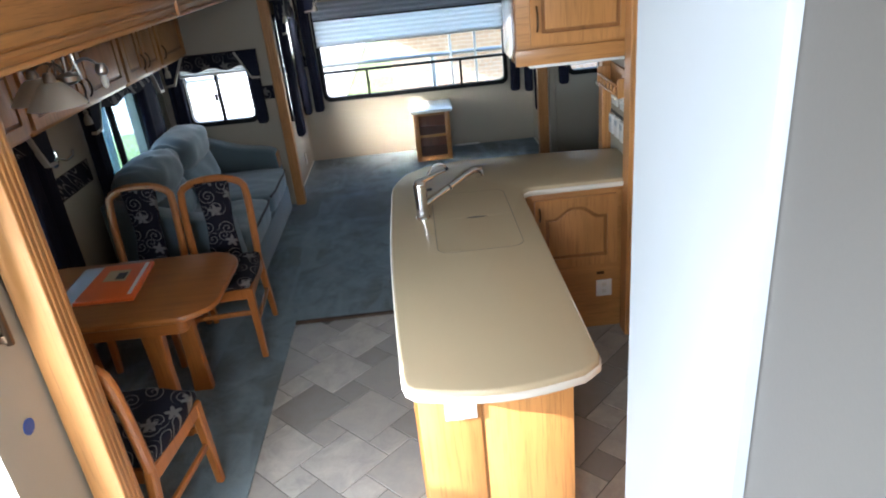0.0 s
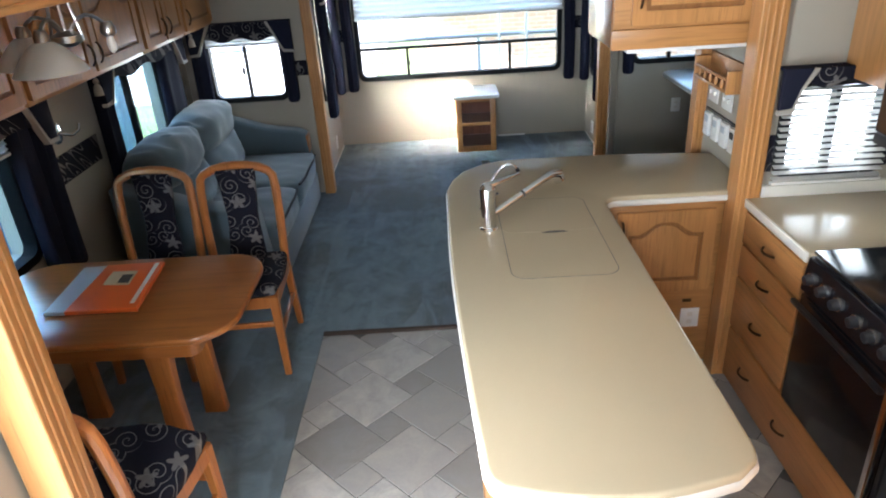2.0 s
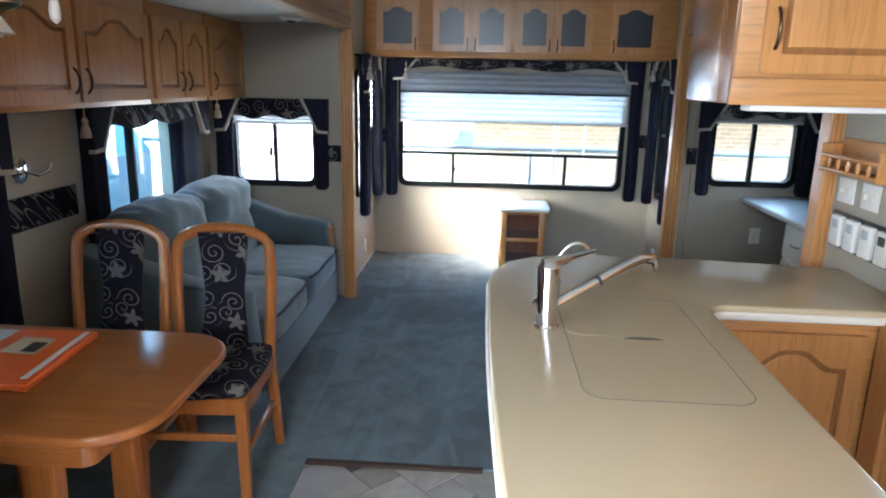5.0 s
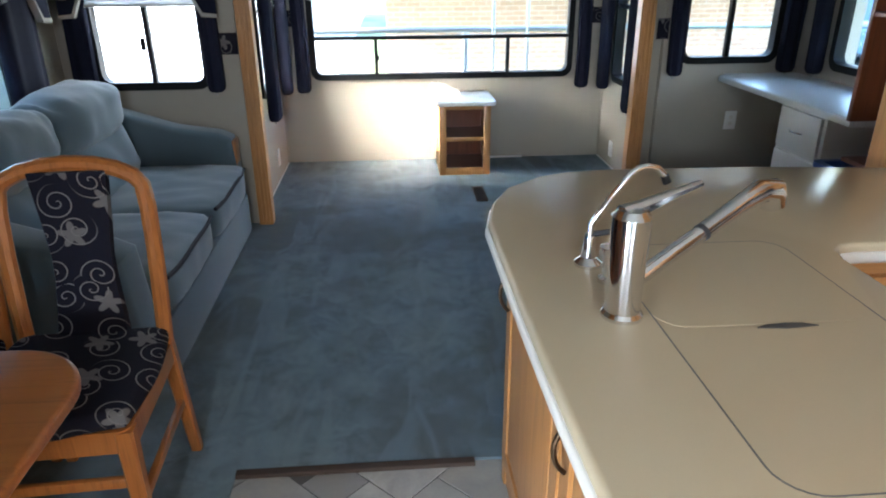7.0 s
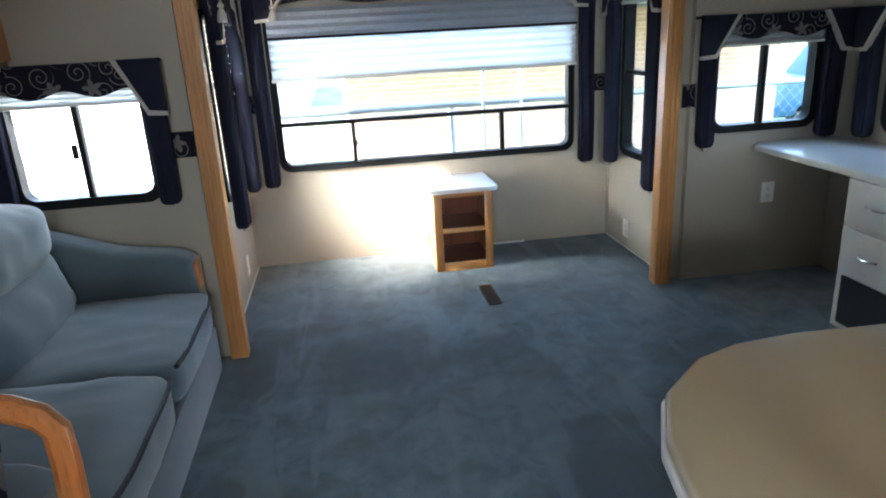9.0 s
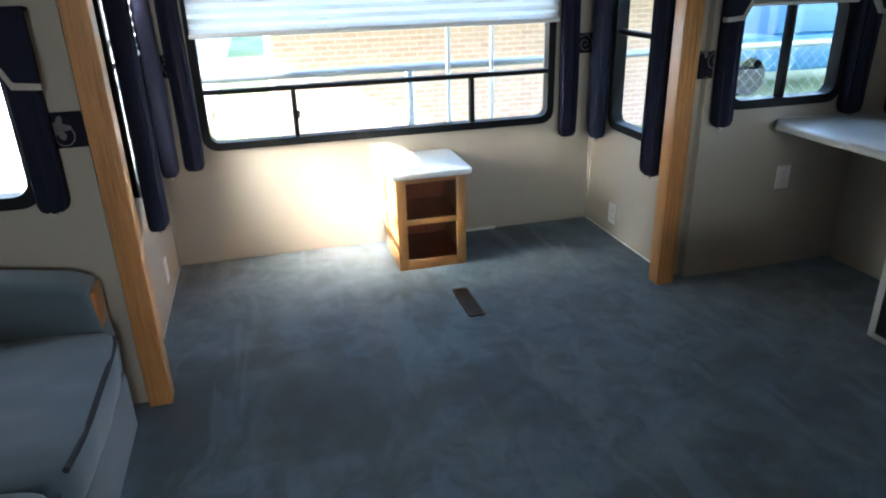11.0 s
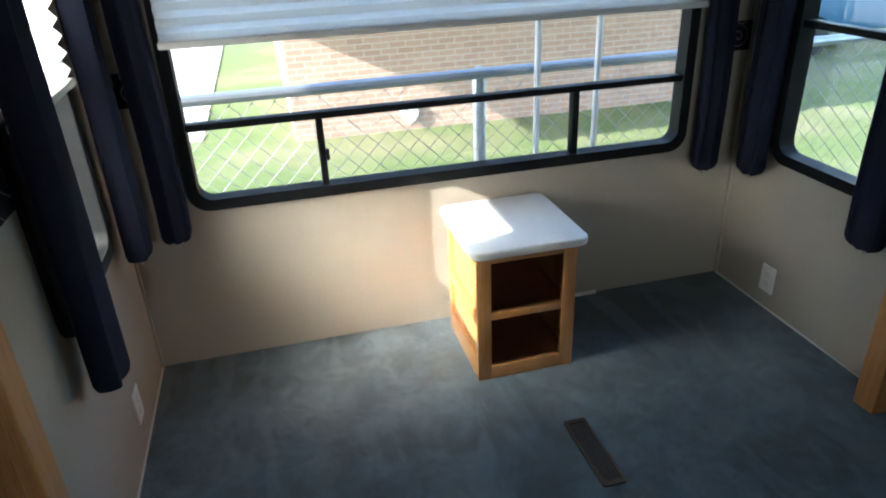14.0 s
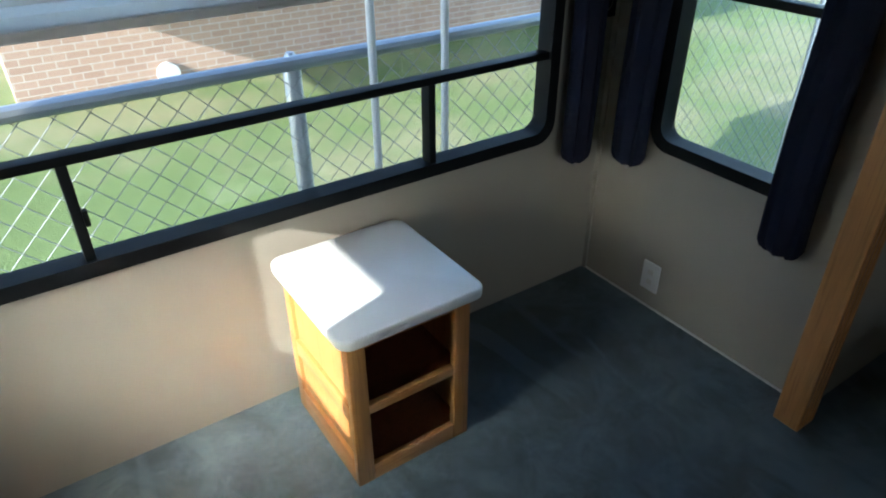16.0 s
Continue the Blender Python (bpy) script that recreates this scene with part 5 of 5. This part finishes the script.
# Black panel laid on the front, the bay's shade put into its colour.
part("opening", boxm(1.632, 1.642, 5.86, 6.17, 0.04, 0.27), black_matt, dk, "black panel standing in for the shaded open bay")
hu = thing("hutch", 1.85, 5.2, 0.010, "dark cherry wood hutch with an open lower bay", "cabinet")
part("side", boxm(1.56, 2.115, 5.56, 5.585, 0.771, 1.86, 0.003), dark_wood, hu)
part("side", boxm(1.56, 2.115, 4.76, 4.785, 0.010, 1.86, 0.003), dark_wood, hu)
part("back", boxm(2.10, 2.115, 4.785, 5.56, 0.010, 1.86), dark_wood, hu)
for z in (0.60, 1.2, 1.84):
    part("shelf", boxm(1.56, 2.10, 4.785, 5.56, z, z + 0.02, 0.003), dark_wood, hu)
cr = thing("storage_crate", 1.80, 5.42, 0.010, "blue plastic storage crate under the desk", "crate")
part("tub", ring(bmesh.new(), rounded(1.58, 2.05, 5.10, 5.76, 0.03), rounded(1.60, 2.03, 5.12, 5.74, 0.02), 2, 0.02, 0.52), blue_plastic, cr)
part("floor", boxm(1.60, 2.03, 5.12, 5.74, 0.012, 0.03), blue_plastic, cr)
part("rim", ring(bmesh.new(), rounded(1.565, 2.065, 5.085, 5.775, 0.035), rounded(1.60, 2.03, 5.12, 5.74, 0.02), 2, 0.52, 0.545), blue_plastic, cr)

# ---- outside ----
G = -0.95
structure("ground", boxm(-400, 400, -400, 400, G - 0.5, G), lawn, "patchy green lawn")
structure("pavement", boxm(-30, -1.6, 14.5, 60, G, G + 0.02), concrete, "pale concrete drive")
hs = thing("brick_house", 2.6, 18, G, "low red-brown brick house with an unseen slab that shades its wall", "house")
part("wall", boxm(-0.45, 6.6, 14.0, 22.0, G, 1.75), brick_mat, hs, smooth=False)
part("roof", prism(bmesh.new(), [(13.4, 1.76), (18.0, 4.1), (22.6, 1.76)], 0, -0.9, 7.0), roof_felt, hs, smooth=False)
# Added out of view to cast the diagonal shadow on the brick.
part("shadow_slab", boxm(-2.9, 6.9, 11.35, 13.99, 1.60, 1.75), roof_felt, hs, smooth=False)
v = part("wall_vent", tube(bmesh.new(), [(1.02, 13.999, -0.72), (1.02, 13.93, -0.72)], 0.12, 16), white_metal, hs)
FY2, FT = 8.20, 0.94
fe = thing("chain_link_fence", 0, FY2, G, "tall galvanised chain-link fence with a top rail", "fence")
part("top_rail", tube(bmesh.new(), [(-9, FY2, FT), (9, FY2, FT)], 0.022, 10), galvanised, fe)
for x in (-8.8, -5.8, -2.8, 0.19, 3.2, 6.2, 8.8):
    part("post", tube(bmesh.new(), [(x, FY2 + 0.045, G), (x, FY2 + 0.045, FT - 0.01), (x, FY2 + 0.045, FT + 0.02)], 0.028, 12, radii=[0.028, 0.028, 0.012]), galvanised, fe)
bm = bmesh.new()
s, h = 0.085, FT - G - 0.03
for i in range(-90, 112):
    for sg in (-1, 1):
        x = i * s
        p, q = Vector((x, FY2 + 0.003 * sg, G + 0.03)), Vector((x + sg * h, FY2 + 0.003 * sg, G + 0.03 + h))
        u = Vector((sg, 0, -1)).normalized() * 0.0015
        w = Vector((0, 0.0015, 0))
        tube_rings(bm, [[c + u, c + w, c - u, c - w] for c in (p, q)], False)
tagged(part("mesh", bm, wire, fe, "diamond wire mesh", smooth=False), kind="stuff")
ld = thing("rear_ladder", 0.51, 8.07, -0.3, "white tubular ladder fixed to the rear wall", "ladder")
for x in (0.385, 0.645):
    part("rail", tube(bmesh.new(), [(x, 8.09, -0.3), (x, 8.09, 2.6)], 0.0125, 12), white_metal, ld)
for z in (-0.15, 1.70, 2.0):
    part("rung", tube(bmesh.new(), [(0.385, 8.09, z), (0.645, 8.09, z)], 0.011, 10), white_metal, ld)
for x in (0.385, 0.645):
    for z in (0.1, 2.2):
        part("bracket", boxm(x - 0.012, x + 0.012, 7.951, 8.09, z, z + 0.03, 0.003), white_metal, ld)
tr = thing("blue_trailer", -5.2, 4.6, G, "blue trailer with dark stripes, sized to shade the side windows", "trailer")
# Height and length set to keep the sun off windows 5 and 6.
part("body", boxm(-5.4, -4.1, 0.62, 6.1, G + 0.45, 2.38, 0.06), trailer_blue, tr)
for z in (0.62, 0.88):
    part("stripe", boxm(-4.099, -4.085, 0.7, 6.0, z, z + 0.06), trailer_dark, tr)
for y in (3.2, 4.1):
    part("wheel", tube(bmesh.new(), [(-4.4, y, G + 0.36), (-4.12, y, G + 0.36)], 0.36, 24), black_matt, tr)
# Low stand-in for the trailer behind window_6; sun clears it to window_2.
lw = thing("covered_boat", -4.3, 7.6, G, "low blue stand-in for the trailer beyond the sofa window", "boat")
part("cover", prism(bmesh.new(), [(-5.3, G + 0.5), (-3.35, G + 0.5), (-3.3, 0.85), (-3.5, 1.12), (-4.2, 1.25), (-5.0, 1.12), (-5.3, 0.85)], 1, 6.3, 8.12, 0.05), trailer_blue, lw)
part("undercarriage", boxm(-5.1, -3.6, 6.6, 7.9, G, G + 0.5, 0.02), galvanised, lw)
sh2 = thing("white_building", -8, 30, G, "long white-sided building in the distance", "house")
part("wall", boxm(-22, -3.0, 27, 36, G, 2.6), siding, sh2, smooth=False)
part("roof", prism(bmesh.new(), [(26.5, 2.6), (31.5, 4.6), (36.5, 2.6)], 0, -22.5, -2.5), roof_felt, sh2, smooth=False)
tk = thing("parked_pickup", 9.5, 16.5, G, "blue pickup truck parked beyond the fence", "truck")
part("body", boxm(7.6, 12.6, 15.6, 17.4, G + 0.4, 0.15, 0.1), trailer_blue, tk)
part("cab", prism(bmesh.new(), [(9.0, 0.15), (9.5, 0.75), (11.0, 0.75), (11.4, 0.15)], 1, 15.7, 17.3, 0.05), trailer_blue, tk)
for x in (8.5, 11.6):
    part("wheel", tube(bmesh.new(), [(x, 15.6, G + 0.36), (x, 15.85, G + 0.36)], 0.36, 20), black_matt, tk)

# ---- floor tiles: two sizes in a diagonal pinwheel ----
L, S, GAP = 0.285, 0.142, 0.005
def tile_mesh(name, a):
    bm = boxm(GAP / 2, a - GAP / 2, GAP / 2, a - GAP / 2, -0.004, 0.0)
    bmesh.ops.bevel(bm, geom=[e for e in bm.edges if all(v.co.z > -0.001 for v in e.verts)], offset=0.0015, segments=1, affect="EDGES")
    me = bpy.data.meshes.new(name)
    bm.to_mesh(me)
    bm.free()
    me.materials.append(tile_mat)
    return me
big, small = tile_mesh("tile", L), tile_mesh("tile_small", S)
c45 = math.cos(radians(45))
for i in range(-16, 17):
    for j in range(-16, 17):
        for me, ox, oy, a in ((big, 0, 0, L), (small, L, 0, S)):
            u, w = i * L - j * S + ox, i * S + j * L + oy
            cu, cw = u + a / 2, w + a / 2
            x, y = (cu - cw) * c45, (cu + cw) * c45
            if -1.05 < x - 0.1 < 1.12 and 1.7 < y + 3.2 < 4.6 and not (0.1 < x - 0.1 < 0.20 and y + 3.2 > 2.75):
                ob = new("tile", me)
                ob.parent = floor
                ob.location, ob.rotation_euler = ((u - w) * c45 + 0.1 - 0.2, (u + w) * c45 + 3.2, 0.0), (0, 0, radians(45))
